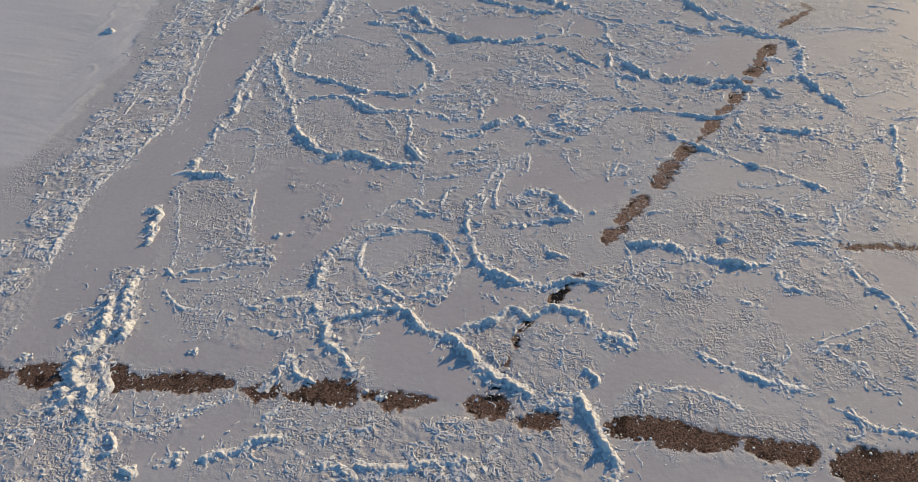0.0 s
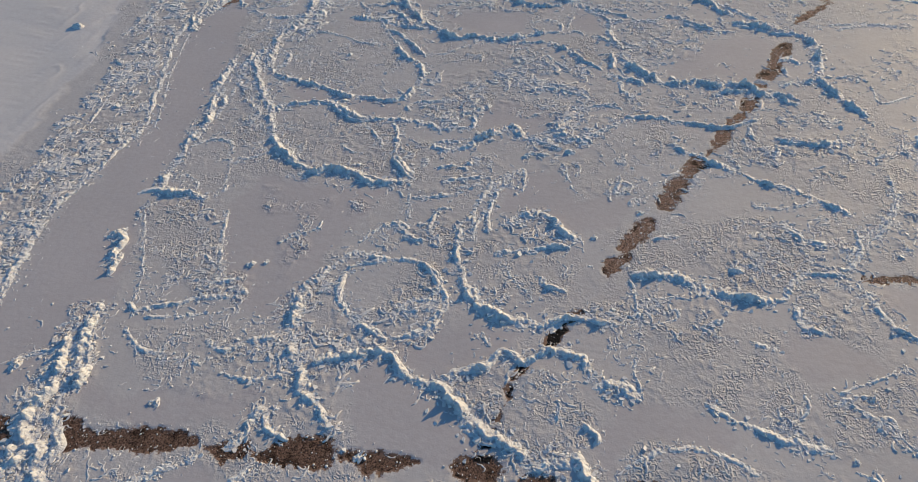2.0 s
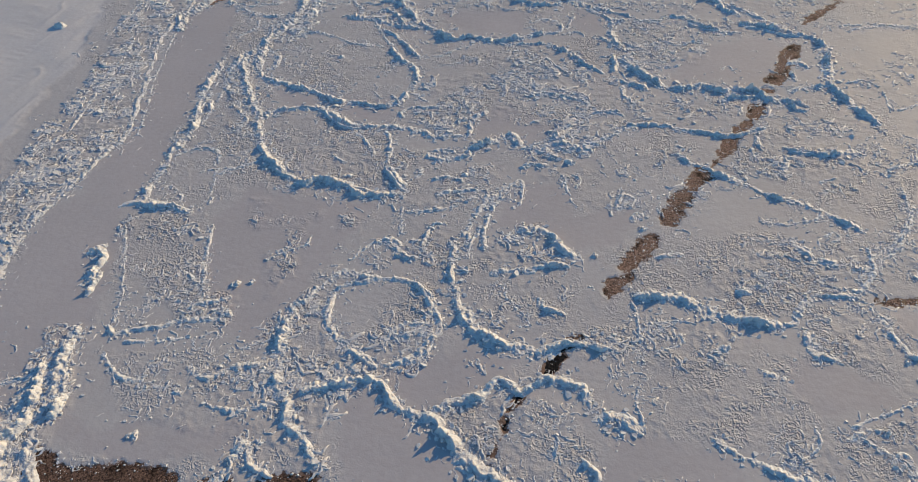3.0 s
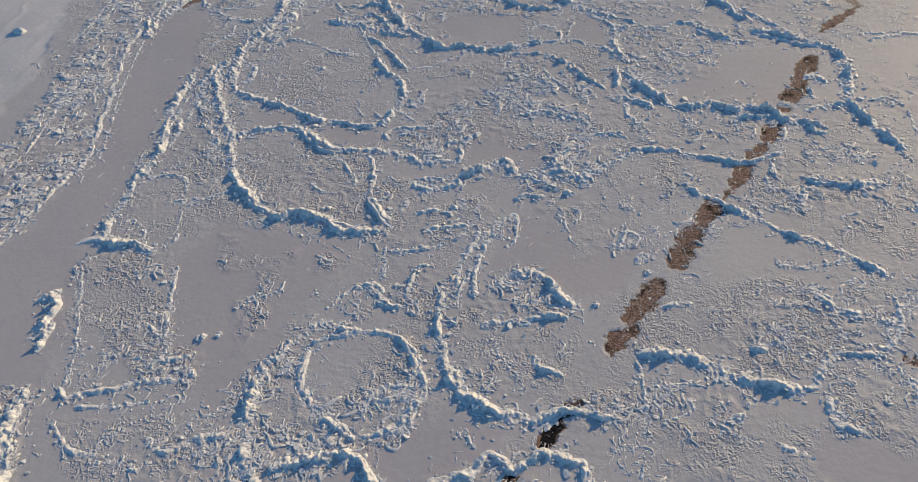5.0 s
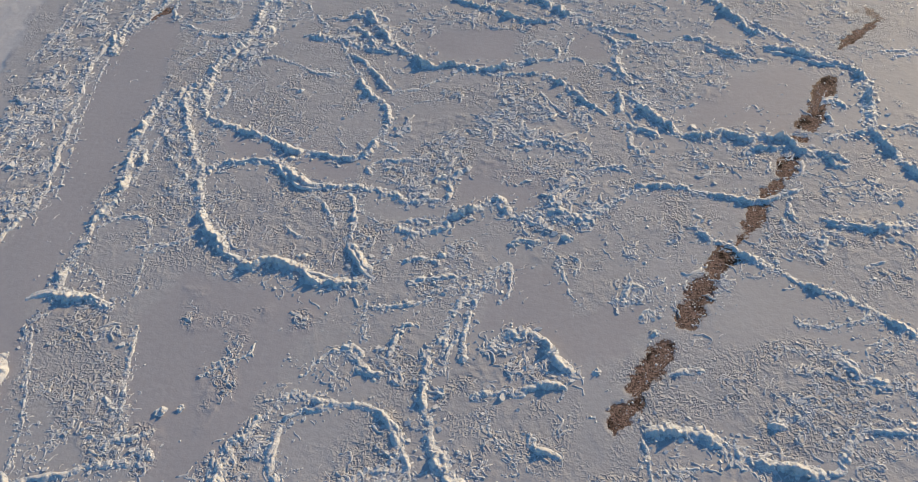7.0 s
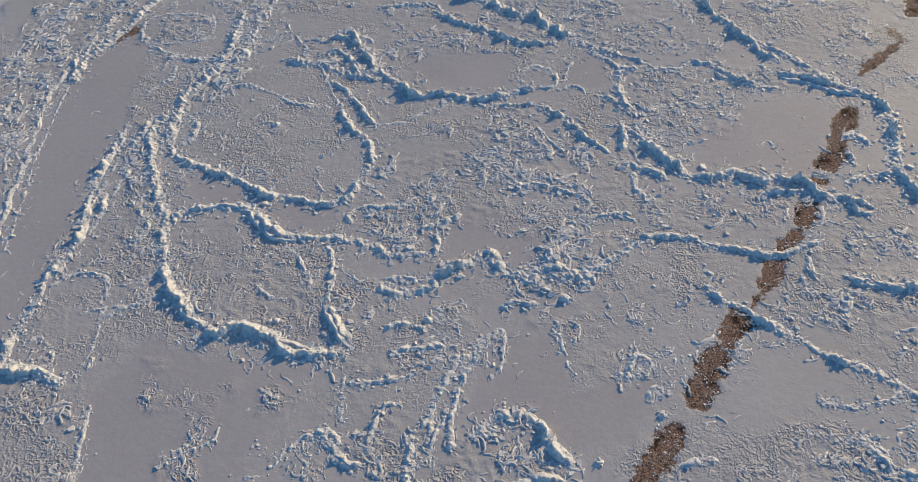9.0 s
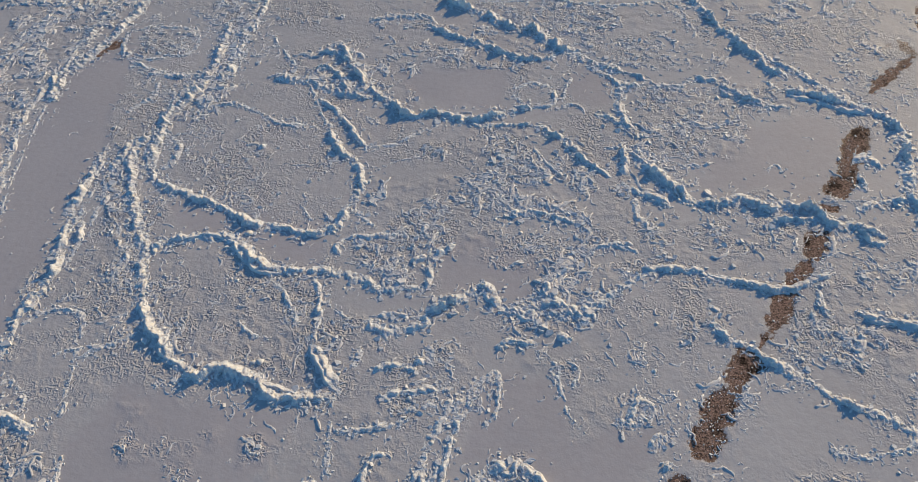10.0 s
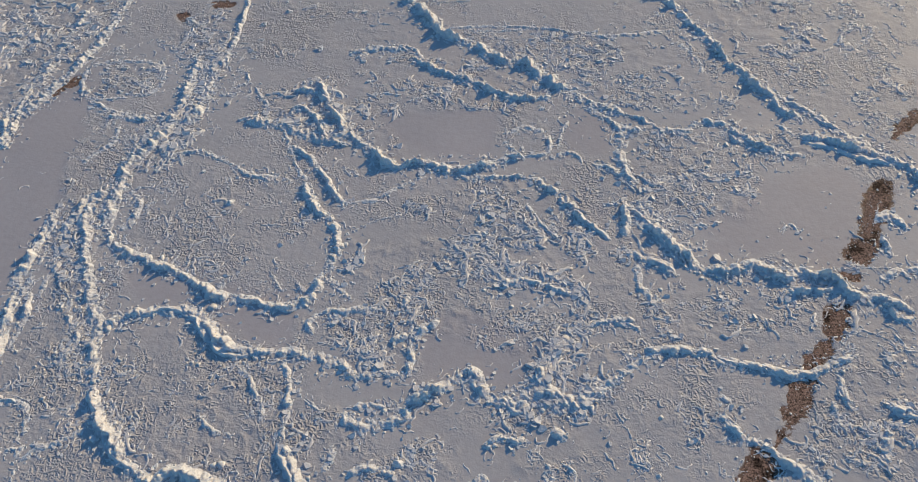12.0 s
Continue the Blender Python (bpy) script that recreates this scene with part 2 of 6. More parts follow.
LEADS.append([(3.9, 52.3), (4.1, 53.5), (4.8, 54.3), (5.2, 55.3), (6.1, 55.6), (6.3, 54.7), (5.6, 53.5), (5.0, 52.6), (4.4, 51.9)])
LEADS.append([(5.5, 56.0), (5.7, 57.0), (6.2, 57.5), (6.9, 57.3), (7.0, 56.4), (6.5, 55.4), (5.8, 55.2)])
LEADS.append([(6.8, 59.5), (7.1, 60.8), (7.7, 61.6), (9.0, 61.0), (8.8, 60.0), (8.1, 59.2), (7.4, 59.0)])
LEADS.append([(7.4, 61.6), (7.6, 62.7), (8.3, 63.8), (9.0, 64.9), (9.6, 64.9), (9.9, 63.6), (9.4, 62.5), (8.7, 61.3), (8.0, 61.2)])
LEADS.append([(7.7, 61.9), (8.0, 63.5), (9.0, 64.2), (10.0, 63.6), (9.6, 62.2), (8.6, 61.5)])
LEADS.append([(9.2, 64.5), (9.3, 67.0), (9.9, 67.9), (11.4, 68.3), (12.3, 68.0), (11.8, 66.9), (10.7, 66.0), (10.0, 64.6)])
LEADS.append([(11.3, 68.4), (12.0, 69.8), (12.4, 70.6), (12.6, 70.6), (12.1, 69.6), (11.5, 68.4)])
LEADS.append([(12.2, 71.5), (12.6, 73.4), (13.5, 74.6), (14.5, 74.8), (14.2, 73.4), (13.8, 71.9), (12.9, 70.8), (12.4, 70.6)])
LEADS.append([(14.1, 75.7), (14.5, 77.0), (15.1, 77.9), (15.9, 78.1), (15.8, 76.6), (15.0, 75.8)])
LEADS.append([(15.0, 78.1), (15.4, 80.0), (16.1, 81.0), (17.3, 81.3), (17.1, 79.9), (16.3, 78.4), (15.5, 78.0)])
LEADS.append([(17.1, 86.3), (17.9, 88.0), (18.9, 89.0), (20.1, 89.2), (19.9, 87.6), (19.1, 86.0), (17.8, 85.7)])
LEADS.append([(18.4, 88.3), (18.9, 90.8), (20.4, 91.2), (19.9, 88.4)])
LEADS.append([(13.0, 73.9), (13.9, 76.2), (15.1, 76.4), (14.5, 74.0)])
LEADS.append([(4.6, 54.4), (5.4, 56.6), (6.5, 56.3), (6.1, 54.6)])
LEADS.append([(19.1, 90.5), (19.0, 92.1), (20.0, 94.1), (20.7, 95.4), (21.8, 95.7), (21.7, 93.5), (21.0, 91.0), (19.7, 89.8)])
LEADS.append([(15.9, 84.0), (17.2, 84.5), (18.5, 84.6), (18.0, 83.9), (16.7, 83.7)])
LEADS.append([(22.3, 100.8), (24.0, 102.7), (25.4, 104.5), (26.8, 106.6), (27.7, 108.5), (27.3, 108.6), (26.3, 107.1), (25.1, 105.6), (23.7, 103.8), (22.6, 102.0)])
FROSTED.append([(25.1, 111.7), (26.8, 111.8), (28.1, 111.6), (28.8, 109.8), (28.7, 108.9), (27.5, 108.0), (26.6, 108.0), (26.0, 109.2), (25.6, 110.8)])
LEADS.append([(29.1, 118.0), (31.8, 118.6), (31.2, 114.2), (28.9, 113.5)])
LEADS.append([(-59.8, 87.8), (-60.0, 89.1), (-59.1, 90.2), (-57.0, 91.8), (-56.7, 90.8), (-58.0, 89.1), (-58.8, 87.7)])
LEADS.append([(-50.1, 106.5), (-48.7, 107.0), (-47.3, 106.9), (-48.0, 105.9), (-49.2, 105.6)])
LEADS.append([(-52.8, 103.4), (-52.2, 104.2), (-51.2, 103.3), (-51.8, 102.6)])
SNOWFIELD.append([(-112.1, 86.3), (-77.3, 94.1), (-68.0, 68.9), (-66.1, 56.7), (-63.6, 45.7), (-68.6, 42.2)])
SMOOTH.append([(-60.6, 90.7), (-56.0, 94.0), (-48.3, 71.9), (-46.1, 54.9), (-44.3, 47.2), (-41.5, 40.8), (-39.2, 33.6), (-41.0, 30.8), (-41.6, 22.4), (-45.5, 22.6), (-49.8, 35.0), (-51.3, 44.3), (-51.1, 57.6), (-59.6, 78.3)])
SMOOTH.append([(-35.4, 49.1), (-33.9, 54.0), (-25.5, 54.2), (-19.7, 55.7), (-21.6, 48.0), (-22.7, 42.1), (-23.8, 36.5), (-27.2, 36.9), (-30.1, 40.7), (-33.0, 44.5)])
SMOOTH.append([(-6.7, 61.6), (-2.9, 63.3), (-0.7, 58.7), (4.4, 60.0), (4.6, 57.7), (2.3, 53.7), (-1.3, 53.9), (-4.5, 55.9), (-7.8, 55.0)])
SMOOTH.append([(-40.9, 71.7), (-34.6, 72.1), (-28.9, 71.2), (-25.3, 72.1), (-23.5, 69.2), (-23.3, 67.5), (-27.1, 66.5), (-31.7, 68.8), (-35.9, 68.8), (-38.9, 68.6)])
SMOOTH.append([(-14.8, 71.5), (-11.5, 74.5), (-6.6, 73.5), (-5.5, 69.9), (-7.4, 67.0), (-9.6, 68.8), (-12.3, 67.6)])
SMOOTH.append([(-24.5, 93.2), (-13.2, 97.7), (-13.1, 94.3), (-12.7, 90.4), (-19.7, 89.1), (-22.4, 90.4)])
SMOOTH.append([(-8.3, 96.3), (-3.1, 99.3), (-2.4, 93.7), (-5.5, 92.9), (-7.4, 94.1)])
SMOOTH.append([(5.8, 87.2), (10.6, 93.2), (17.6, 95.6), (20.4, 94.9), (16.8, 85.0), (10.5, 84.0), (6.8, 83.7)])
SMOOTH.append([(-15.6, 33.1), (-13.1, 35.1), (-8.6, 32.9), (-4.1, 31.0), (-1.6, 28.8), (-7.9, 27.2), (-13.0, 26.4)])
SMOOTH.append([(-12.8, 35.9), (-9.2, 40.5), (-3.1, 40.6), (-5.2, 37.9), (-9.1, 34.5)])
SMOOTH.append([(7.7, 36.6), (12.0, 36.5), (15.2, 35.0), (12.5, 34.2), (8.0, 33.1), (5.4, 31.2), (5.4, 35.4)])
SMOOTH.append([(17.4, 45.9), (24.3, 46.3), (26.8, 44.2), (20.1, 41.7)])
SMOOTH.append([(6.8, 26.0), (16.6, 28.6), (23.7, 29.0), (8.6, 24.2)])
SMOOTH.append([(-32.4, 18.0), (-22.0, 22.9), (-20.1, 21.3), (-25.1, 17.9), (-29.1, 16.4)])
SMOOTH.append([(-36.4, 26.3), (-22.2, 29.4), (-22.1, 26.9), (-32.6, 24.1)])
SMOOTH.append([(27.3, 53.1), (31.9, 54.3), (30.7, 47.9), (28.6, 48.8)])
# rubble fields: lumps for each square metre, their size, the outline
FIELDS.append((9, 0.22, [(-21.8, 44.0), (-22.7, 40.3), (-22.5, 37.1), (-20.1, 31.9), (-17.1, 29.4), (-15.2, 30.6), (-17.6, 33.9), (-13.5, 36.4), (-9.7, 40.4), (-10.5, 44.2), (-11.4, 43.2), (-11.4, 39.6), (-13.9, 37.4), (-17.1, 38.5), (-19.4, 40.3)]))
FIELDS.append((3.5, 0.15, [(-38.6, 65.6), (-30.8, 68.0), (-24.2, 67.1), (-21.8, 61.0), (-18.2, 57.4), (-22.9, 56.8), (-29.3, 56.2), (-34.3, 58.9)]))
FIELDS.append((1.6, 0.14, [(-45.4, 78.5), (-41.7, 83.6), (-30.3, 82.8), (-24.5, 78.2), (-23.7, 72.5), (-28.2, 70.9), (-36.1, 72.3)]))
FIELDS.append((8, 0.2, [(-23.3, 78.6), (-17.8, 79.4), (-13.2, 81.1), (-8.8, 84.2), (-3.6, 83.5), (-2.8, 77.8), (-9.6, 76.6), (-16.4, 74.9), (-20.9, 73.7), (-22.9, 76.2)]))
FIELDS.append((8, 0.22, [(-21.9, 71.3), (-16.0, 73.6), (-14.2, 69.6), (-15.3, 67.3), (-19.6, 67.7), (-22.0, 69.1)]))
FIELDS.append((10, 0.3, [(-5.8, 71.7), (2.1, 74.0), (1.5, 71.6), (-1.1, 68.7), (-3.4, 68.1), (-5.3, 68.0)]))
FIELDS.append((7, 0.26, [(-8.2, 66.8), (-1.4, 68.2), (-2.2, 65.4), (-5.2, 66.3), (-7.1, 65.8)]))
FIELDS.append((3.5, 0.18, [(2.1, 78.4), (14.0, 82.6), (14.1, 76.8), (2.5, 74.1)]))
FIELDS.append((4, 0.17, [(12.7, 58.6), (18.1, 60.8), (21.1, 57.0), (24.7, 57.5), (24.3, 54.9), (19.1, 53.1), (13.5, 52.1)]))
FIELDS.append((3.5, 0.18, [(13.9, 73.4), (19.1, 75.5), (27.2, 73.8), (25.9, 65.5), (20.5, 67.9), (13.8, 69.0)]))
FIELDS.append((3.5, 0.18, [(-7.7, 35.2), (-3.9, 37.1), (2.7, 37.9), (3.8, 33.1), (1.9, 30.0), (-1.1, 30.7), (-3.4, 32.4)]))
FIELDS.append((5, 0.2, [(-13.5, 24.1), (-5.7, 26.4), (3.1, 27.7), (4.7, 25.9), (5.0, 23.2), (-15.4, 17.7), (-17.5, 20.0)]))
FIELDS.append((2.2, 0.2, [(-41.5, 18.3), (-32.6, 21.2), (-27.3, 15.3), (-35.9, 12.2)]))
FIELDS.append((3.5, 0.18, [(19.3, 51.9), (27.1, 52.3), (27.5, 48.5), (19.5, 47.2)]))
FIELDS.append((1.2, 0.14, [(7.1, 44.8), (18.5, 46.2), (19.0, 39.5), (17.0, 36.6), (11.5, 38.2)]))
FIELDS.append((2.4, 0.16, [(-36.7, 32.7), (-22.5, 37.1), (-19.0, 29.6), (-24.4, 28.2), (-32.2, 28.7)]))
FIELDS.append((3, 0.2, [(-31.1, 100.9), (-25.2, 102.9), (-14.5, 98.2), (-11.5, 98.1), (-13.2, 95.1), (-19.4, 96.2), (-25.7, 92.9)]))
FIELDS.append((3.5, 0.18, [(-21.2, 107.5), (-1.3, 111.1), (3.0, 100.7), (-1.4, 99.7), (-8.9, 103.3)]))
FIELDS.append((1.5, 0.15, [(4.4, 120.3), (27.8, 125.8), (23.1, 101.5), (16.0, 103.1), (9.0, 110.5)]))
FIELDS.append((5, 0.2, [(13.1, 114.0), (17.4, 116.6), (16.6, 112.3), (13.7, 111.6)]))
FIELDS.append((5, 0.2, [(18.7, 118.0), (21.7, 118.2), (20.7, 114.3), (18.4, 114.3)]))
FIELDS.append((4, 0.2, [(20.2, 108.5), (24.3, 111.3), (23.9, 107.5), (20.6, 106.8)]))
FIELDS.append((3.5, 0.2, [(-0.6, 97.3), (10.1, 96.8), (10.1, 93.0), (0.7, 89.3)]))
FIELDS.append((6, 0.28, [(-82.4, 103.8), (-61.9, 107.3), (-60.6, 98.1), (-60.8, 90.8), (-63.7, 81.1)]))
FIELDS.append((13, 0.27, [(-72.8, 92.6), (-62.8, 92.5), (-61.0, 79.9), (-55.2, 65.4), (-52.6, 57.9), (-53.4, 52.5), (-53.6, 44.3), (-51.3, 36.4), (-49.4, 30.9), (-49.1, 25.7), (-55.5, 31.8), (-56.5, 36.0), (-60.1, 45.4), (-62.4, 55.5), (-64.7, 69.7)]))
FIELDS.append((5, 0.2, [(-55.5, 94.1), (-50.0, 94.9), (-49.0, 90.8), (-55.5, 89.3)]))
FIELDS.append((9, 0.28, [(-45.5, 83.9), (-44.6, 97.7), (-42.2, 90.6), (-41.5, 85.7), (-43.3, 81.3), (-45.3, 78.6)]))
FIELDS.append((9, 0.3, [(-35.3, 95.1), (-32.1, 96.8), (-27.0, 90.1), (-30.2, 88.9), (-33.9, 89.2), (-37.1, 89.3)]))
FIELDS.append((6, 0.2, [(-50.3, 78.5), (-46.4, 78.3), (-38.4, 63.5), (-39.9, 62.3), (-45.3, 69.0)]))
FIELDS.append((8, 0.2, [(-43.9, 48.2), (-38.0, 48.8), (-35.2, 46.2), (-35.9, 44.9), (-38.0, 45.5), (-41.7, 44.5), (-43.7, 46.4)]))
FIELDS.append((4, 0.18, [(-41.1, 42.4), (-39.8, 42.8), (-38.0, 41.1), (-39.8, 40.6)]))
FIELDS.append((3, 0.15, [(-37.6, 41.2), (-33.5, 42.8), (-31.5, 40.3), (-36.0, 39.1)]))
FIELDS.append((5, 0.2, [(-31.3, 38.9), (-28.7, 39.4), (-28.3, 38.3), (-30.8, 37.4)]))
FIELDS.append((6, 0.2, [(-14.4, 53.9), (-10.5, 52.6), (-10.8, 50.3), (-11.1, 48.1), (-12.6, 49.8), (-16.1, 48.9), (-18.7, 48.2), (-17.8, 50.7), (-15.0, 51.4)]))
FIELDS.append((5, 0.22, [(-7.2, 52.9), (-4.0, 55.4), (-1.3, 53.3), (0.0, 51.0), (-6.7, 48.8), (-9.4, 48.6), (-8.7, 51.4)]))
FIELDS.append((2.5, 0.16, [(-9.5, 47.5), (0.0, 51.0), (2.0, 49.1), (0.0, 45.8), (-2.8, 43.3), (-6.0, 42.9)]))
FIELDS.append((4, 0.18, [(-22.8, 50.6), (-18.5, 55.3), (-20.9, 53.5), (-22.3, 51.9)]))
FIELDS.append((2.5, 0.15, [(-32.6, 51.7), (-26.4, 51.4), (-25.3, 48.2), (-30.1, 49.3)]))
FIELDS.append((3.5, 0.14, [(-28.5, 45.7), (-26.2, 49.1), (-24.4, 44.6), (-25.4, 41.9), (-27.1, 44.0)]))
FIELDS.append((4, 0.18, [(-17.8, 56.2), (-10.5, 59.7), (-13.5, 56.0), (-16.7, 54.6)]))
FIELDS.append((1, 0.13, [(-0.4, 63.9), (3.4, 72.3), (4.8, 61.9), (0.2, 59.5), (-1.5, 62.3)]))
FIELDS.append((4, 0.18, [(1.7, 89.5), (10.1, 92.3), (10.6, 93.9), (10.5, 88.4), (5.8, 87.2), (0.8, 87.9)]))
FIELDS.append((2.5, 0.16, [(1.6, 112.9), (10.7, 103.5), (7.4, 101.8), (0.3, 106.5)]))
FIELDS.append((3, 0.16, [(-22.2, 68.4), (-18.5, 72.0), (-14.2, 69.6), (-14.5, 66.3), (-18.7, 66.8)]))
FIELDS.append((3, 0.17, [(-23.5, 75.4), (-7.3, 85.6), (0.1, 82.2), (0.7, 76.7), (-4.4, 72.0), (-7.5, 70.4), (-19.7, 71.7)]))
FIELDS.append((4, 0.2, [(13.8, 114.7), (17.4, 116.6), (16.6, 112.3), (13.7, 112.1)]))
FIELDS.append((5, 0.2, [(23.1, 33.0), (25.2, 33.6), (24.8, 31.5), (23.0, 31.3)]))
FIELDS.append((4, 0.17, [(18.1, 40.6), (19.5, 41.0), (19.3, 37.2), (17.0, 36.6)]))
FIELDS.append((3, 0.15, [(7.2, 31.2), (10.2, 33.1), (15.1, 33.3), (12.5, 32.0)]))
FIELDS.append((6, 0.2, [(-0.3, 43.6), (4.5, 44.5), (4.6, 43.0), (2.1, 41.9)]))
FIELDS.append((3, 0.17, [(6.4, 47.7), (10.7, 48.0), (10.3, 44.1), (6.7, 43.1)]))
FIELDS.append((5, 0.2, [(-51.0, 100.4), (-49.0, 101.4), (-46.4, 97.3), (-49.1, 97.1)]))
FIELDS.append((5, 0.18, [(-19.6, 83.5), (-16.0, 84.1), (-16.2, 82.9), (-18.7, 82.4)]))
FIELDS.append((4, 0.2, [(8.5, 100.0), (14.9, 100.3), (14.2, 97.0), (10.1, 96.6)]))
FIELDS.append((5, 0.18, [(15.6, 109.7), (17.6, 110.6), (17.4, 106.9), (15.5, 107.3)]))
FIELDS.append((6, 0.2, [(-31.5, 58.7), (-29.5, 59.2), (-28.9, 57.4), (-30.3, 57.1)]))
FIELDS.append((5, 0.18, [(-31.0, 60.5), (-29.0, 61.1), (-28.3, 59.9), (-30.4, 59.6)]))
FIELDS.append((5, 0.18, [(-12.8, 62.2), (-9.0, 63.4), (-9.5, 62.3), (-12.1, 61.4)]))
FIELDS.append((4, 0.2, [(11.9, 69.8), (14.9, 69.8), (15.4, 67.4), (12.6, 67.6)]))
FIELDS.append((5, 0.22, [(15.6, 75.3), (21.5, 79.2), (20.5, 68.7), (16.9, 67.8), (15.6, 70.0)]))
FIELDS.append((7, 0.2, [(-18.4, 69.5), (-14.7, 69.5), (-15.9, 66.3), (-18.2, 66.6)]))
FIELDS.append((5, 0.2, [(-25.3, 62.0), (-18.5, 63.8), (-18.1, 61.7), (-24.2, 59.7)]))
FIELDS.append((5, 0.2, [(-41.9, 63.0), (-39.5, 64.7), (-37.5, 61.7), (-38.9, 60.8)]))
FIELDS.append((3, 0.16, [(-5.8, 63.6), (-1.0, 65.7), (-0.7, 63.2), (-5.5, 62.0)]))
FIELDS.append((3, 0.16, [(4.6, 91.0), (10.6, 93.2), (10.5, 89.0), (4.8, 86.9)]))
FIELDS.append((6, 0.2, [(-13.0, 76.9), (-3.5, 79.3), (-3.2, 77.1), (-8.8, 75.1), (-11.8, 72.2)]))
FIELDS.append((4, 0.18, [(5.3, 69.9), (10.0, 71.5), (9.2, 69.2), (5.4, 67.3)]))
FIELDS.append((5, 0.18, [(-36.5, 41.0), (-33.0, 42.5), (-31.5, 40.0), (-34.7, 39.2)]))
FIELDS.append((8, 0.2, [(-14.0, 39.9), (-11.2, 42.6), (-10.2, 39.5), (-12.3, 37.9)]))
FIELDS.append((6, 0.2, [(-14.4, 46.2), (-10.9, 46.0), (-10.4, 42.9), (-13.0, 43.8)]))
FIELDS.append((6, 0.2, [(-15.1, 52.9), (-12.5, 52.9), (-12.2, 48.5), (-13.8, 48.7)]))
FIELDS.append((4, 0.17, [(-19.6, 47.8), (-17.2, 49.7), (-16.1, 48.1), (-18.6, 46.6)]))
FIELDS.append((5, 0.15, [(-27.8, 45.7), (-26.0, 46.5), (-24.3, 44.2), (-26.4, 44.2)]))
FIELDS.append((5, 0.17, [(-22.7, 52.3), (-20.8, 53.2), (-20.2, 51.9), (-21.9, 51.3)]))
FIELDS.append((5, 0.2, [(0.7, 43.8), (6.0, 45.7), (6.2, 43.8), (1.3, 42.7)]))
FIELDS.append((5, 0.17, [(9.0, 55.3), (18.3, 58.9), (21.1, 55.4), (18.6, 51.0), (12.3, 49.3)]))
FIELDS.append((4, 0.18, [(20.4, 52.5), (25.7, 52.8), (24.9, 47.7), (20.2, 46.5)]))
FIELDS.append((5, 0.26, [(-42.5, 33.5), (-40.0, 34.2), (-36.1, 27.0), (-35.3, 24.0), (-32.9, 20.0), (-36.7, 17.9), (-38.7, 19.0), (-38.4, 22.0), (-40.0, 24.7), (-40.6, 29.4)]))
FIELDS.append((5, 0.25, [(-38.7, 15.3), (-36.1, 16.0), (-33.4, 12.9), (-35.9, 12.2)]))
FIELDS.append((8, 0.24, [(-24.0, 35.2), (-18.7, 36.5), (-15.6, 34.5), (-14.3, 28.3), (-16.9, 27.1), (-20.8, 26.6), (-19.8, 31.3), (-22.7, 32.6)]))
FIELDS.append((4, 0.18, [(17.4, 71.2), (21.3, 72.2), (21.1, 69.1), (17.9, 68.3)]))
FIELDS.append((3, 0.17, [(22.8, 74.4), (32.2, 77.4), (31.8, 71.2), (23.6, 69.2)]))
FIELDS.append((4, 0.17, [(36.2, 93.7), (39.8, 94.6), (38.5, 88.0), (35.4, 88.7)]))
FIELDS.append((4, 0.17, [(32.8, 81.5), (37.5, 82.7), (36.5, 80.4), (32.5, 79.4)]))
FIELDS.append((4, 0.18, [(30.7, 68.1), (33.4, 68.8), (31.3, 58.4), (29.0, 57.8)]))
FIELDS.append((4, 0.2, [(29.0, 68.8), (31.1, 70.5), (29.2, 62.6), (28.0, 61.8)]))
FIELDS.append((5, 0.18, [(-15.6, 82.9), (-9.8, 83.9), (-6.6, 82.5), (-12.0, 80.3)]))
FIELDS.append((5, 0.18, [(-15.3, 79.5), (-9.1, 80.6), (-9.6, 77.5), (-13.9, 76.5)]))
FIELDS.append((5, 0.18, [(-13.5, 75.0), (-9.1, 75.3), (-9.8, 73.3), (-12.9, 72.5)]))
FIELDS.append((4, 0.18, [(18.3, 70.8), (21.1, 71.5), (20.3, 68.4), (17.7, 68.3)]))
FIELDS.append((4, 0.18, [(20.0, 79.0), (22.4, 79.6), (22.2, 77.5), (19.3, 76.7)]))
FIELDS.append((5, 0.18, [(-15.5, 61.6), (-10.9, 63.0), (-11.0, 61.5), (-14.5, 60.1)]))
FIELDS.append((5, 0.2, [(-14.9, 54.1), (-13.0, 54.1), (-12.7, 51.8), (-14.3, 51.4)]))
FIELDS.append((4, 0.18, [(-19.7, 48.2), (-17.3, 49.7), (-17.4, 47.9), (-19.0, 46.6)]))
FIELDS.append((5, 0.17, [(-22.5, 52.1), (-20.9, 53.3), (-20.5, 51.9), (-22.0, 51.5)]))
FIELDS.append((6, 0.18, [(-15.7, 86.7), (-9.6, 88.2), (-6.0, 82.9), (-13.9, 80.2)]))
FIELDS.append((4, 0.2, [(-25.8, 102.7), (-21.4, 103.2), (-15.7, 103.4), (-9.6, 100.3), (-14.1, 98.8), (-19.2, 99.9), (-24.7, 101.3)]))
FIELDS.append((4, 0.2, [(8.8, 99.5), (12.2, 100.1), (15.9, 99.7), (17.8, 98.3), (13.7, 96.5), (10.6, 97.7)]))
FIELDS.append((2.5, 0.2, [(-43.0, 108.6), (-37.0, 109.1), (-34.0, 108.7), (-30.9, 109.9), (-30.9, 107.8), (-38.7, 106.2)]))
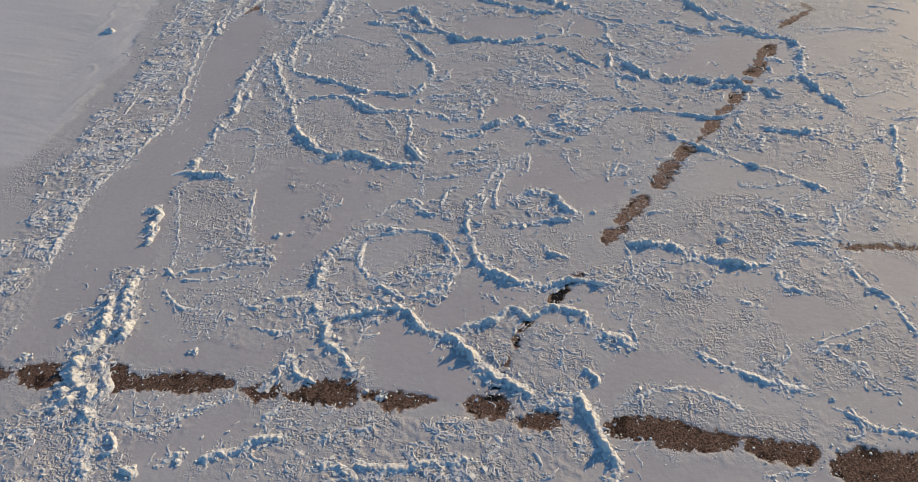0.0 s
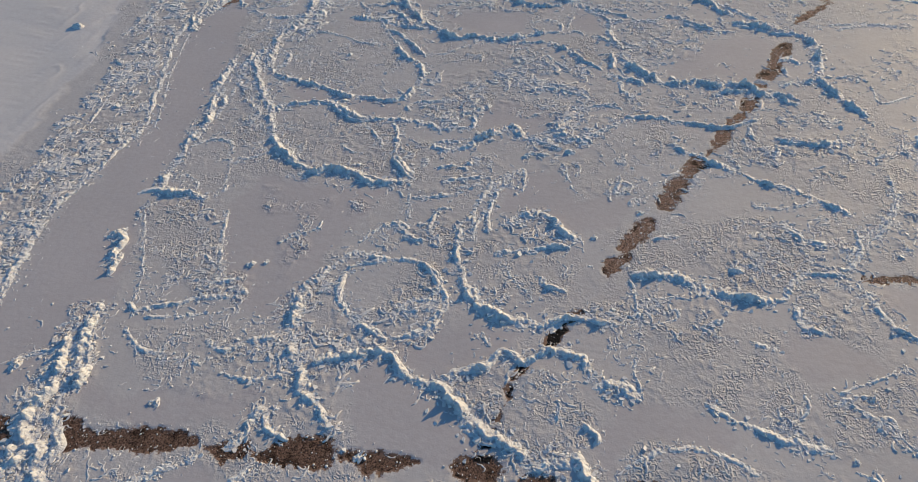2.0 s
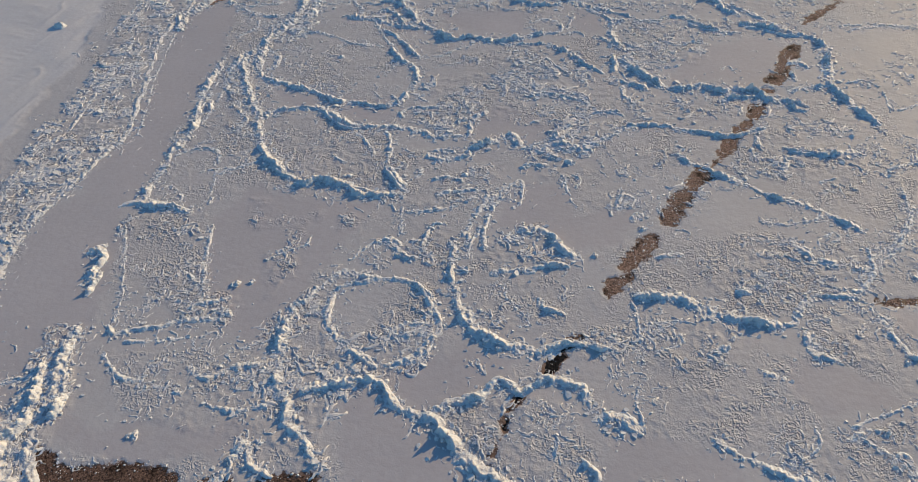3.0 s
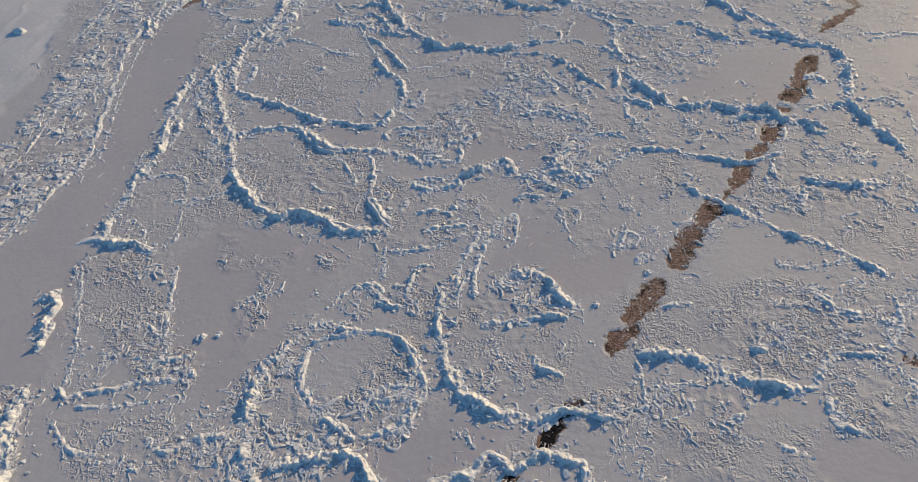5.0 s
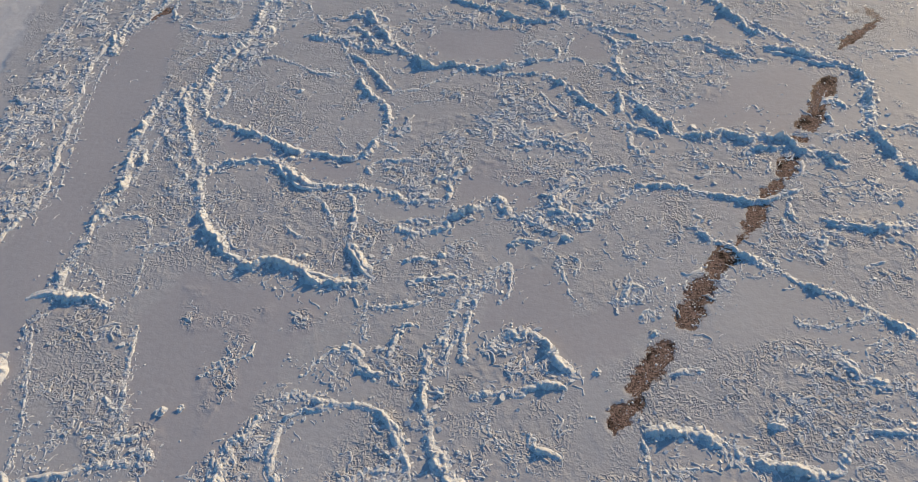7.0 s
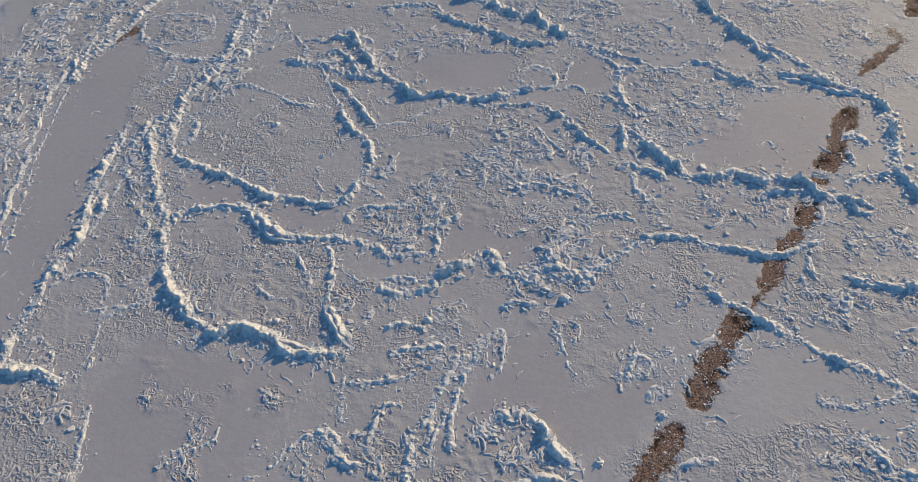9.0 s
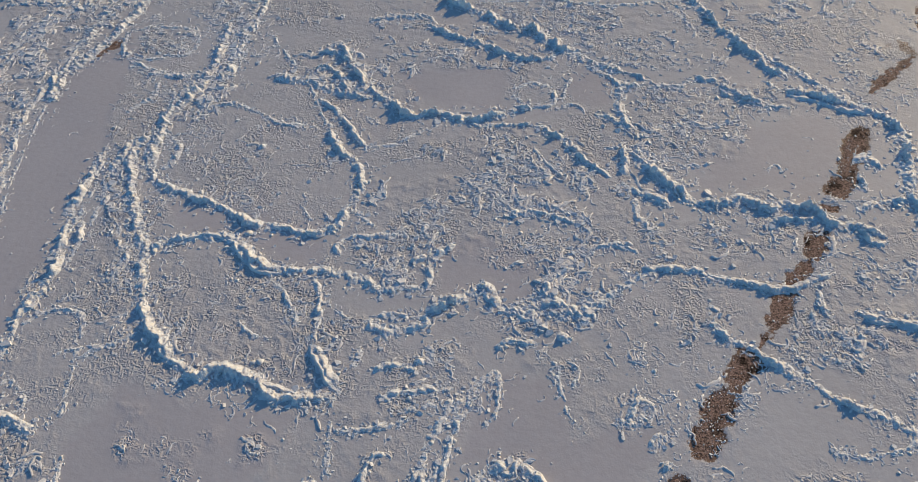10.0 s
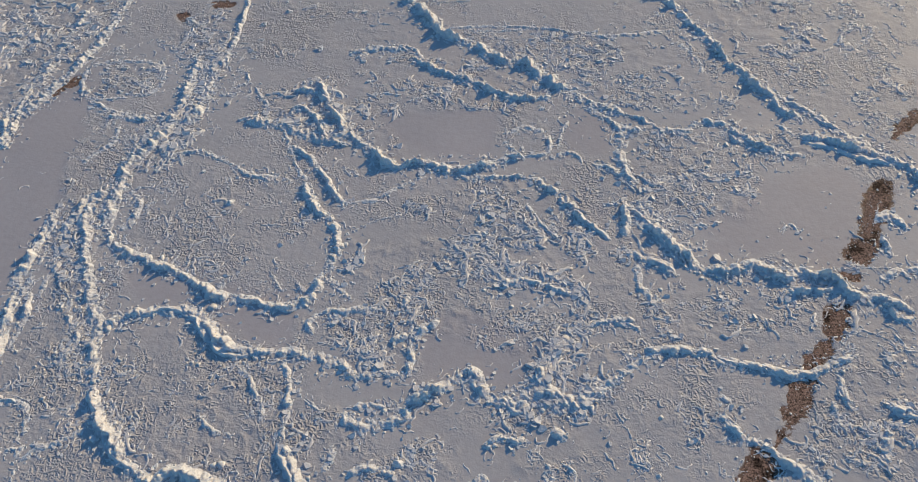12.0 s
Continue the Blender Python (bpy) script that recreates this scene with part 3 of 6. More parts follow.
FIELDS.append((3, 0.2, [(-35.9, 102.0), (-33.9, 103.0), (-31.8, 101.3), (-33.5, 100.2)]))
FIELDS.append((2, 0.16, [(-43.4, 100.9), (-37.3, 102.8), (-35.1, 100.0), (-40.8, 98.4)]))
FIELDS.append((4, 0.18, [(4.5, 119.1), (10.8, 121.2), (16.5, 121.9), (15.5, 113.1), (12.4, 109.4), (9.0, 111.5), (6.5, 114.0)]))
FIELDS.append((3, 0.2, [(-28.5, 94.9), (-25.6, 96.5), (-23.4, 95.2), (-18.4, 96.9), (-22.6, 94.5), (-25.7, 92.9)]))
FIELDS.append((4, 0.2, [(-27.5, 91.2), (-24.6, 91.5), (-21.3, 88.7), (-24.0, 88.2)]))
FIELDS.append((3, 0.2, [(27.8, 73.4), (32.3, 76.0), (32.5, 73.7), (28.5, 71.4)]))
FIELDS.append((4, 0.2, [(21.0, 59.5), (24.0, 61.5), (26.6, 60.0), (25.7, 56.8), (21.2, 55.8)]))
FIELDS.append((3, 0.2, [(27.4, 93.3), (30.6, 89.9), (34.5, 92.0), (32.2, 86.4), (28.8, 86.4)]))
FIELDS.append((3, 0.18, [(19.1, 79.6), (26.1, 80.9), (29.9, 79.5), (25.7, 77.1), (19.6, 76.3)]))
FIELDS.append((5, 0.2, [(-14.6, 40.2), (-13.3, 41.8), (-11.2, 42.6), (-9.8, 40.5), (-10.0, 39.0), (-12.3, 37.9), (-13.7, 36.7), (-14.3, 38.4)]))
FIELDS.append((4, 0.22, [(-22.8, 40.1), (-21.0, 42.8), (-19.3, 40.0), (-17.0, 38.1), (-13.7, 36.7), (-14.6, 34.7), (-19.5, 33.8), (-21.8, 37.3)]))
FIELDS.append((3.5, 0.14, [(-7.6, 46.3), (-4.1, 47.7), (-2.7, 44.4), (-3.9, 42.6), (-6.2, 42.9), (-8.4, 43.9)]))
FIELDS.append((4, 0.18, [(-9.2, 52.4), (-4.3, 53.1), (-0.3, 52.8), (0.4, 51.5), (-3.9, 51.0), (-7.7, 50.3)]))
FIELDS.append((3, 0.16, [(6.3, 47.8), (9.3, 48.5), (9.8, 45.7), (7.1, 43.1), (5.7, 44.6)]))
FIELDS.append((5, 0.22, [(-52.4, 103.8), (-47.5, 105.8), (-44.6, 101.4), (-44.1, 96.2), (-48.8, 97.1)]))
FIELDS.append((8, 0.18, [(-31.3, 58.7), (-30.4, 59.2), (-29.2, 58.8), (-29.1, 57.8), (-30.0, 57.3)]))
FIELDS.append((7, 0.18, [(-33.1, 38.3), (-29.3, 40.0), (-28.4, 39.6), (-27.8, 37.8), (-31.6, 36.7)]))
FIELDS.append((6, 0.2, [(-43.7, 46.4), (-41.2, 48.0), (-37.1, 48.1), (-35.0, 46.7), (-36.0, 45.5), (-39.9, 46.1), (-41.6, 44.3)]))
FIELDS.append((6, 0.2, [(-14.9, 40.8), (-11.2, 42.2), (-9.8, 41.2), (-10.1, 38.8), (-12.5, 36.9), (-14.0, 37.3)]))
FIELDS.append((5, 0.18, [(6.0, 46.8), (10.1, 48.4), (14.2, 47.6), (13.4, 44.2), (10.3, 43.0), (6.8, 42.4)]))
FIELDS.append((5, 0.18, [(0.2, 44.8), (6.0, 46.8), (6.3, 43.6), (0.7, 41.7)]))
FIELDS.append((3.5, 0.2, [(-36.8, 32.6), (-33.5, 33.3), (-27.9, 31.2), (-24.8, 30.9), (-19.0, 29.5), (-14.2, 28.3), (-15.0, 33.2), (-19.2, 37.9), (-23.8, 40.0), (-24.0, 35.2), (-27.5, 34.9), (-29.3, 33.7)]))
FIELDS.append((4, 0.18, [(-36.8, 18.9), (-34.3, 20.1), (-26.0, 20.7), (-26.2, 19.3), (-32.4, 17.6), (-35.7, 17.0)]))
FIELDS.append((5, 0.2, [(-20.0, 19.2), (-17.6, 22.1), (-13.2, 23.5), (-9.0, 25.2), (-1.9, 26.6), (1.5, 25.4), (2.4, 23.2), (-11.5, 19.4)]))
FIELDS.append((3.5, 0.16, [(16.9, 38.3), (21.2, 40.6), (29.9, 44.9), (29.1, 38.5), (25.4, 38.7), (21.7, 36.6), (18.6, 36.1)]))
FIELDS.append((5, 0.15, [(-41.9, 77.7), (-40.0, 78.5), (-39.8, 77.0), (-40.7, 76.2)]))
FIELDS.append((5, 0.15, [(-37.6, 76.4), (-35.3, 77.0), (-34.8, 75.4), (-36.7, 74.9)]))
FIELDS.append((6, 0.17, [(-35.1, 80.0), (-34.0, 80.4), (-33.5, 78.8), (-34.5, 78.7)]))
FIELDS.append((5, 0.18, [(17.6, 71.3), (21.2, 72.5), (21.3, 69.2), (18.2, 67.6)]))
FIELDS.append((5, 0.17, [(-31.3, 50.0), (-30.4, 50.9), (-29.3, 49.8), (-30.2, 49.1)]))
FIELDS.append((6, 0.17, [(-22.2, 51.6), (-20.8, 53.1), (-20.3, 52.6), (-21.4, 51.3)]))
FIELDS.append((5, 0.17, [(-32.9, 52.5), (-31.3, 52.8), (-31.1, 52.1), (-32.4, 51.9)]))
FIELDS.append((4, 0.16, [(-26.8, 52.3), (-25.4, 52.4), (-25.2, 51.9), (-26.4, 51.7)]))


def blocky(x, y, size, seed):
    """Tilted broken cakes: a step height for each small cell of a warped grid, 0..1."""
    wx = x + 0.45 * size * value_noise(x / size, y / size, seed + 1)
    wy = y + 0.45 * size * value_noise(x / size + 40, y / size, seed + 2)
    a = 0.5 + 0.5 * np.sin(seed)
    gx, gy = (wx * np.cos(a) - wy * np.sin(a)) / size, (wx * np.sin(a) + wy * np.cos(a)) / size
    ix, iy = np.floor(gx), np.floor(gy)
    return np.clip(lattice(ix, iy, seed) + (gx - ix - 0.5) * (lattice(ix, iy, seed + 5) - 0.5) * 1.2, 0, 1)


def domes(x, y, size, seed):
    """Snow-capped lumps, one to a cell of a jittered grid, of uneven height, 0..1."""
    gx, gy = x / size, y / size
    ix, iy = np.floor(gx), np.floor(gy)
    best = np.zeros_like(gx)
    for dx in (-1, 0, 1):
        for dy in (-1, 0, 1):
            cx, cy = ix + dx, iy + dy
            px, py = cx + lattice(cx, cy, seed), cy + lattice(cx, cy, seed + 1)
            tall = lattice(cx, cy, seed + 2)
            near = ((gx - px) ** 2 + (gy - py) ** 2) / (0.35 + 0.5 * tall) ** 2
            best = np.maximum(best, (0.25 + 0.75 * tall) * (1 - near))
    return best


def worms(x, y, size, seed):
    """Thin winding crests, 0..1."""
    return np.clip(1 - 5.0 * np.abs(fbm(x, y, size, 2, seed)), 0, 1)


NONE = np.zeros(0, int)


def clear_of(x, y, xs, ys):
    return not len(x) or x.max() < min(xs) - 2 or x.min() > max(xs) + 2 or y.max() < min(ys) - 2 or y.min() > max(ys) + 2


def cover(x, y, ring, edge):
    """1 inside an outline, 0 outside, with a ragged edge."""
    xs, ys = [p[0] for p in ring], [p[1] for p in ring]
    if clear_of(x, y, xs, ys):
        return NONE, NONE
    near = np.flatnonzero((x > min(xs) - 2) & (x < max(xs) + 2) & (y > min(ys) - 2) & (y < max(ys) + 2))
    d = signed_inside(x[near], y[near], ring) + edge * (fbm(x[near], y[near], 1.5, 3, 5) + 1.2 * fbm(x[near], y[near], 4.0, 2, 6))
    return near, np.clip(d / 0.9 + 0.5, 0, 1)


def chain(x, y, size, seed):
    """How near a point lies to winding lines of broken crust (0..1), and which way the line runs there."""
    sx, sy = 0.68, 1.2            # the lines run rather along x
    f = fbm(sx * x, sy * y, size, 2, seed)
    gx, gy = fbm(sx * (x + 0.03), sy * y, size, 2, seed) - f, fbm(sx * x, sy * (y + 0.03), size, 2, seed) - f
    return np.exp(-(f / 0.085) ** 2), np.arctan2(gy, gx) + math.pi / 2


def clump_of(x, y):
    return np.clip(0.5 + 1.4 * fbm(x, y, 1.4, 3, 15, 0.6), 0, 1)


def ground_height(x, y, grades=None):
    """The snow sheet: long drifts, crust, broken relief on rough plates, hollows where leads have opened."""
    z = 0.05 * fbm(x, y, 9.0, 3, 3) + 0.006 * fbm(x, y, 0.8, 3, 11)
    rough = np.clip(0.35 + 1.3 * fbm(x, y, 6.0, 3, 21), 0.05, 1)
    for ring in SNOWFIELD:                # deep, wind-rippled snow
        near, k = cover(x, y, ring, 1.0)
        rough[near] *= 1 - 0.9 * k
        if grades is not None:
            grades["deep"][near] = np.maximum(grades["deep"][near], k)
        z[near] += k * (0.20 * fbm(x[near], 0.6 * y[near], 7.0, 3, 91) + 0.05 * worms(x[near], 0.5 * y[near], 3.0, 93))
    bare = np.zeros(len(x))
    for ring in SMOOTH:
        near, k = cover(x, y, ring, 1.0)
        rough[near] *= 1 - 0.97 * k
        bare[near] = np.maximum(bare[near], k)
    field = np.zeros(len(x))
    for density, size, ring in FIELDS:
        near, k = cover(x, y, ring, 0.9)
        field[near] = np.maximum(field[near], k * min(1.0, density / 5))
    if grades is not None:
        grades["crust"][:] = 0.13 + 0.22 * rough + 0.10 * field
        patch = np.clip(0.4 + 3.0 * fbm(x, y, 2.0, 4, 15, 0.6), 0, 1)
        grades["broken"][:] = np.clip(field * (0.12 + 1.1 * patch) + 0.9 * (rough - 0.2).clip(0, 1) * (0.25 + patch), 0, 1)
    z += 0.03 * rough * clump_of(x, y) * domes(x, y, 0.4, 58)
    z += rough * (0.04 * worms(x, y, 1.5, 51) + 0.035 * worms(x, y, 0.8, 53))
    if grades is not None:
        grades["bare"][:] = bare
    clump = clump_of(x, y)
    busy = np.flatnonzero(field > 0.01)
    bx, by = x[busy], y[busy]
    z[busy] += field[busy] * (0.07 * clump[busy] * domes(bx, by, 0.52, 55) + 0.07 * worms(bx, by, 1.0, 57) + 0.02 * blocky(bx, by, 0.3, 59))
    for ring in LEADS:
        xs, ys = [p[0] for p in ring], [p[1] for p in ring]
        if clear_of(x, y, xs, ys):
            continue
        near = (x > min(xs) - 1.5) & (x < max(xs) + 1.5) & (y > min(ys) - 1.5) & (y < max(ys) + 1.5)
        if near.any():
            px, py = x[near], y[near]
            d = signed_inside(px, py, ring) + 0.30 * fbm(px, py, 1.1, 2, 41, 0.7) + 0.28 * value_noise(px / 0.3, py / 0.3, 43) + 0.06
            k = np.clip((d + 0.22) / 0.44, 0, 1)
            k = np.clip(k + 0.5 * k * (1 - k) * 4 * value_noise(px / 0.2, py / 0.2, 44), 0, 1)
            z[near] = z[near] * (1 - k) - 0.085 * k
            if grades is not None:
                grades["stain"][near] = np.maximum(grades["stain"][near], np.clip(0.5 + d / 0.9, 0, 0.62))
    if grades is not None:
        for ring in FROSTED:              # brown ice under a film of frost
            near, k = cover(x, y, ring, 1.6)
            grades["stain"][near] = np.maximum(grades["stain"][near], 0.46 * k)
    return z


# ---- the ground: one sheet, finest where the drone passes, out to the horizon ----
def build_ground():
    v = np.linspace(0, 1, 600)
    ys = 9 + 122 * (0.72 * v + 0.28 * v * v)
    out = np.cumsum(0.4 * 1.32 ** np.arange(30))
    ys = np.concatenate([9 - out[::-1], ys, 131 + out])
    u = np.linspace(-1, 1, 530)
    side = np.cumsum(0.006 * 1.32 ** np.arange(28))
    u = np.concatenate([-1 - side[::-1], u, 1 + side])
    k = np.clip((ys - 9) / 122, 0, 1)
    mid, half = -4.0 + (-29.0 + 4.0) * k, 36.0 + (80.0 - 36.0) * k
    x = mid[:, None] + half[:, None] * u[None]
    y = np.broadcast_to(ys[:, None], x.shape)
    grades = {name: np.zeros(x.size) for name in ("crust", "broken", "bare", "stain", "deep")}
    z = ground_height(x.ravel(), y.ravel().copy(), grades)
    verts = np.stack([x.ravel(), y.ravel(), z], 1)
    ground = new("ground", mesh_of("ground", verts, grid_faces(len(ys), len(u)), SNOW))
    for name, grade in grades.items():
        ground.data.attributes.new(name, "FLOAT", "POINT").data.foreach_set("value", grade.astype(np.float32))
    return tagged(ground, "grey-white wind-packed snow over flat sea ice", "snow", kind="structure")


build_ground()


def lead(ring):
    """Brown thin ice at the bottom of an opened crack."""
    cx, cy = sum(p[0] for p in ring) / len(ring), sum(p[1] for p in ring) / len(ring)
    bm = bmesh.new()
    wide = []
    for x, y in ring:
        d = math.hypot(x - cx, y - cy) or 1.0
        wide.append(bm.verts.new((x + (x - cx) / d * 0.7, y + (y - cy) / d * 0.9, -0.045 - 0.004 * (LEADS.index(ring) % 9))))
    bm.faces.new(wide)
    bmesh.ops.triangulate(bm, faces=bm.faces)
    me = bpy.data.meshes.new("water")
    bm.normal_update()
    if sum(f.normal.z for f in bm.faces) < 0:
        bmesh.ops.reverse_faces(bm, faces=bm.faces)
    bm.to_mesh(me)
    bm.free()
    area = abs(sum(a[0] * b[1] - b[0] * a[1] for a, b in zip(ring, ring[1:] + ring[:1]))) / 2
    far, still_open = cy > 46, area < 4 and 30 < cy < 46
    me.materials.append(FAR_LIT_ICE if far else OPEN_WATER if still_open else DARK_ICE)
    return tagged(new("water", me), ("brown frosted ice tinted paler for far scattered sunlight" if far else "black open water" if still_open else "dark brown wet ice") + " in an open crack of the snow", "lead", "brown leads", "structure")


for ring in LEADS:
    lead(ring)


# ---- chunks: shapes that ridges and rubble share ----
def chunk_mesh(seed, flat):
    """A broken slab of ice with snow-rounded corners."""
    r = random.Random(seed)
    bm = bmesh.new()
    for sx in (-1, 1):
        for sy in (-1, 1):
            for sz in (-1, 1):
                bm.verts.new((sx * r.uniform(0.12, 0.55), sy * r.uniform(0.12, 0.5), sz * flat * r.uniform(0.15, 0.55)))
    for _ in range(5):
        a = r.uniform(0, 6.283)
        bm.verts.new((0.56 * math.cos(a), 0.5 * math.sin(a), flat * r.uniform(-0.3, 0.45)))
    bmesh.ops.convex_hull(bm, input=bm.verts)
    loose = [w for w in bm.verts if not w.link_faces]
    bmesh.ops.delete(bm, geom=loose, context="VERTS")
    bm.normal_update()
    me = bpy.data.meshes.new("ice_block")
    bm.to_mesh(me)
    bm.free()
    me.materials.append(BLOCK_SNOW)
    return me


CHUNKS = [chunk_mesh(k, 0.4 + 0.3 * (k % 3) / 2) for k in range(10)]


def lump_shape(seed):
    """A snow nub: an icosahedron out of round."""
    r = np.random.default_rng(seed)
    bm = bmesh.new()
    bmesh.ops.create_icosphere(bm, subdivisions=1, radius=0.5)
    v = np.array([w.co[:] for w in bm.verts])
    f = np.array([[w.index for w in face.verts] for face in bm.faces])
    bm.free()
    v = v * (1 + r.uniform(-0.42, 0.35, (len(v), 1))) * (1.0, r.uniform(0.4, 0.9), 0.62)
    return v, f


def slab_shape(seed):
    me = chunk_mesh(seed, 0.4)
    v = np.array([w.co[:] for w in me.vertices])
    f = np.array([p.vertices[:] for p in me.polygons])
    bpy.data.meshes.remove(me)
    return v, f


SHAPES = [lump_shape(k) for k in range(10)] + [slab_shape(50 + k) for k in range(12)]


def rim_shape(seed):
    """A long broken rim: a winding crest, ragged along its top."""
    r = np.random.default_rng(seed)
    n = int(r.integers(5, 10))
    v, a, p, bend = [], 0.0, np.zeros(2), r.normal(0, 0.25)
    for k in range(n):
        fade = 0.55 + 0.45 * math.sin(math.pi * (k + 0.5) / n)
        w = r.uniform(0.22, 0.5) * fade
        side = np.array([-math.sin(a), math.cos(a)]) * w
        v += [(*(p - side), -0.2), (*(p + side * r.uniform(-0.5, 0.5)), r.uniform(0.26, 0.46) * fade), (*(p + side), -0.2)]
        p = p + r.uniform(0.5, 0.9) * np.array([math.cos(a), math.sin(a)])
        a += 0.6 * bend + r.normal(0, 0.6)
    v = np.array(v)
    v[:, :2] -= v[:, :2].mean(0)
    f = []
    for k in range(n - 1):
        i = 3 * k
        for c in (0, 1):
            f += [(i + c, i + c + 3, i + c + 4), (i + c, i + c + 4, i + c + 1)]
    f += [(0, 1, 2), (3 * n - 3, 3 * n - 1, 3 * n - 2)]
    return v, np.array(f)


RIMS = [rim_shape(k) for k in range(24)]


def plate_shape(seed):
    """A small flat cake of ice, broken off with five to seven corners, its rim bevelled under the snow."""
    r = np.random.default_rng(900 + seed)
    n = int(r.integers(5, 8))
    a = np.sort(np.arange(n) * 2 * math.pi / n + r.uniform(-0.4, 0.4, n))
    far = r.uniform(0.32, 0.62, n)
    foot = np.stack([far * np.cos(a), r.uniform(0.55, 1.0) * far * np.sin(a), np.full(n, -0.15)], 1)
    lean = r.normal(0, 0.28, 2)
    top = foot * (0.86, 0.86, 0)
    top[:, 2] = 0.17 + top[:, :2] @ lean + r.uniform(-0.04, 0.04, n)
    f = [(i, (i + 1) % n, n + (i + 1) % n) for i in range(n)] + [(i, n + (i + 1) % n, n + i) for i in range(n)] + [(n, n + i, n + i + 1) for i in range(1, n - 1)]
    return np.vstack([foot, top]), np.array(f)


PLATES = [plate_shape(k) for k in range(20)]


def scatter(name, x, y, size, label, mat, lift=0.0, shapes=None, turn=None, flat=0.7):
    """Many small lumps, joined: nobody could count them."""
    shapes = shapes or SHAPES
    pick = rng.integers(0, len(shapes), len(x))
    turn = rng.uniform(0, 2 * math.pi, len(x)) if turn is None else turn
    tip = rng.normal(0, 0.25 if shapes is SHAPES else 0.02, len(x))
    base = ground_height(x, y) + lift
    verts, faces, start = [], [], 0
    for s, (v, f) in enumerate(shapes):
        at = np.flatnonzero(pick == s)
        if not len(at):
            continue
        c, d, t = np.cos(turn[at])[:, None], np.sin(turn[at])[:, None], tip[at][:, None]
        px, py, pz = v[None, :, 0], v[None, :, 1], v[None, :, 2] + t * v[None, :, 0]
        g = size[at][:, None]
        w = np.stack([x[at][:, None] + g * (px * c - py * d), y[at][:, None] + g * (px * d + py * c), base[at][:, None] + g * (flat * pz + 0.035)], -1)
        verts.append(w.reshape(-1, 3))
        faces.append((f[None] + (start + np.arange(len(at))[:, None, None] * len(v))).reshape(-1, 3))
        start += len(at) * len(v)
    if verts:
        me = mesh_of(name, np.concatenate(verts), np.concatenate(faces), mat, smooth=shapes is not PLATES)
        ob = new(name, me)
        return tagged(ob, label, "snow rubble" if label else "", kind="stuff")


# ---- pressure ridges ----
def smooth_path(points, step):
    p = np.array(points, float)
    ext = np.vstack([2 * p[0] - p[1], p, 2 * p[-1] - p[-2]])
    out = []
    for a, b, c, d in zip(ext, ext[1:], ext[2:], ext[3:]):
        n = max(2, int(np.hypot(*(c - b)) / step))
        t = np.linspace(0, 1, n, endpoint=False)[:, None]
        out.append(0.5 * (2 * b + (c - a) * t + (2 * a - 5 * b + 4 * c - d) * t * t + (3 * b - a - 3 * c + d) * t ** 3))
    return np.vstack(out + [p[-1:]])


RIDGES = [0]


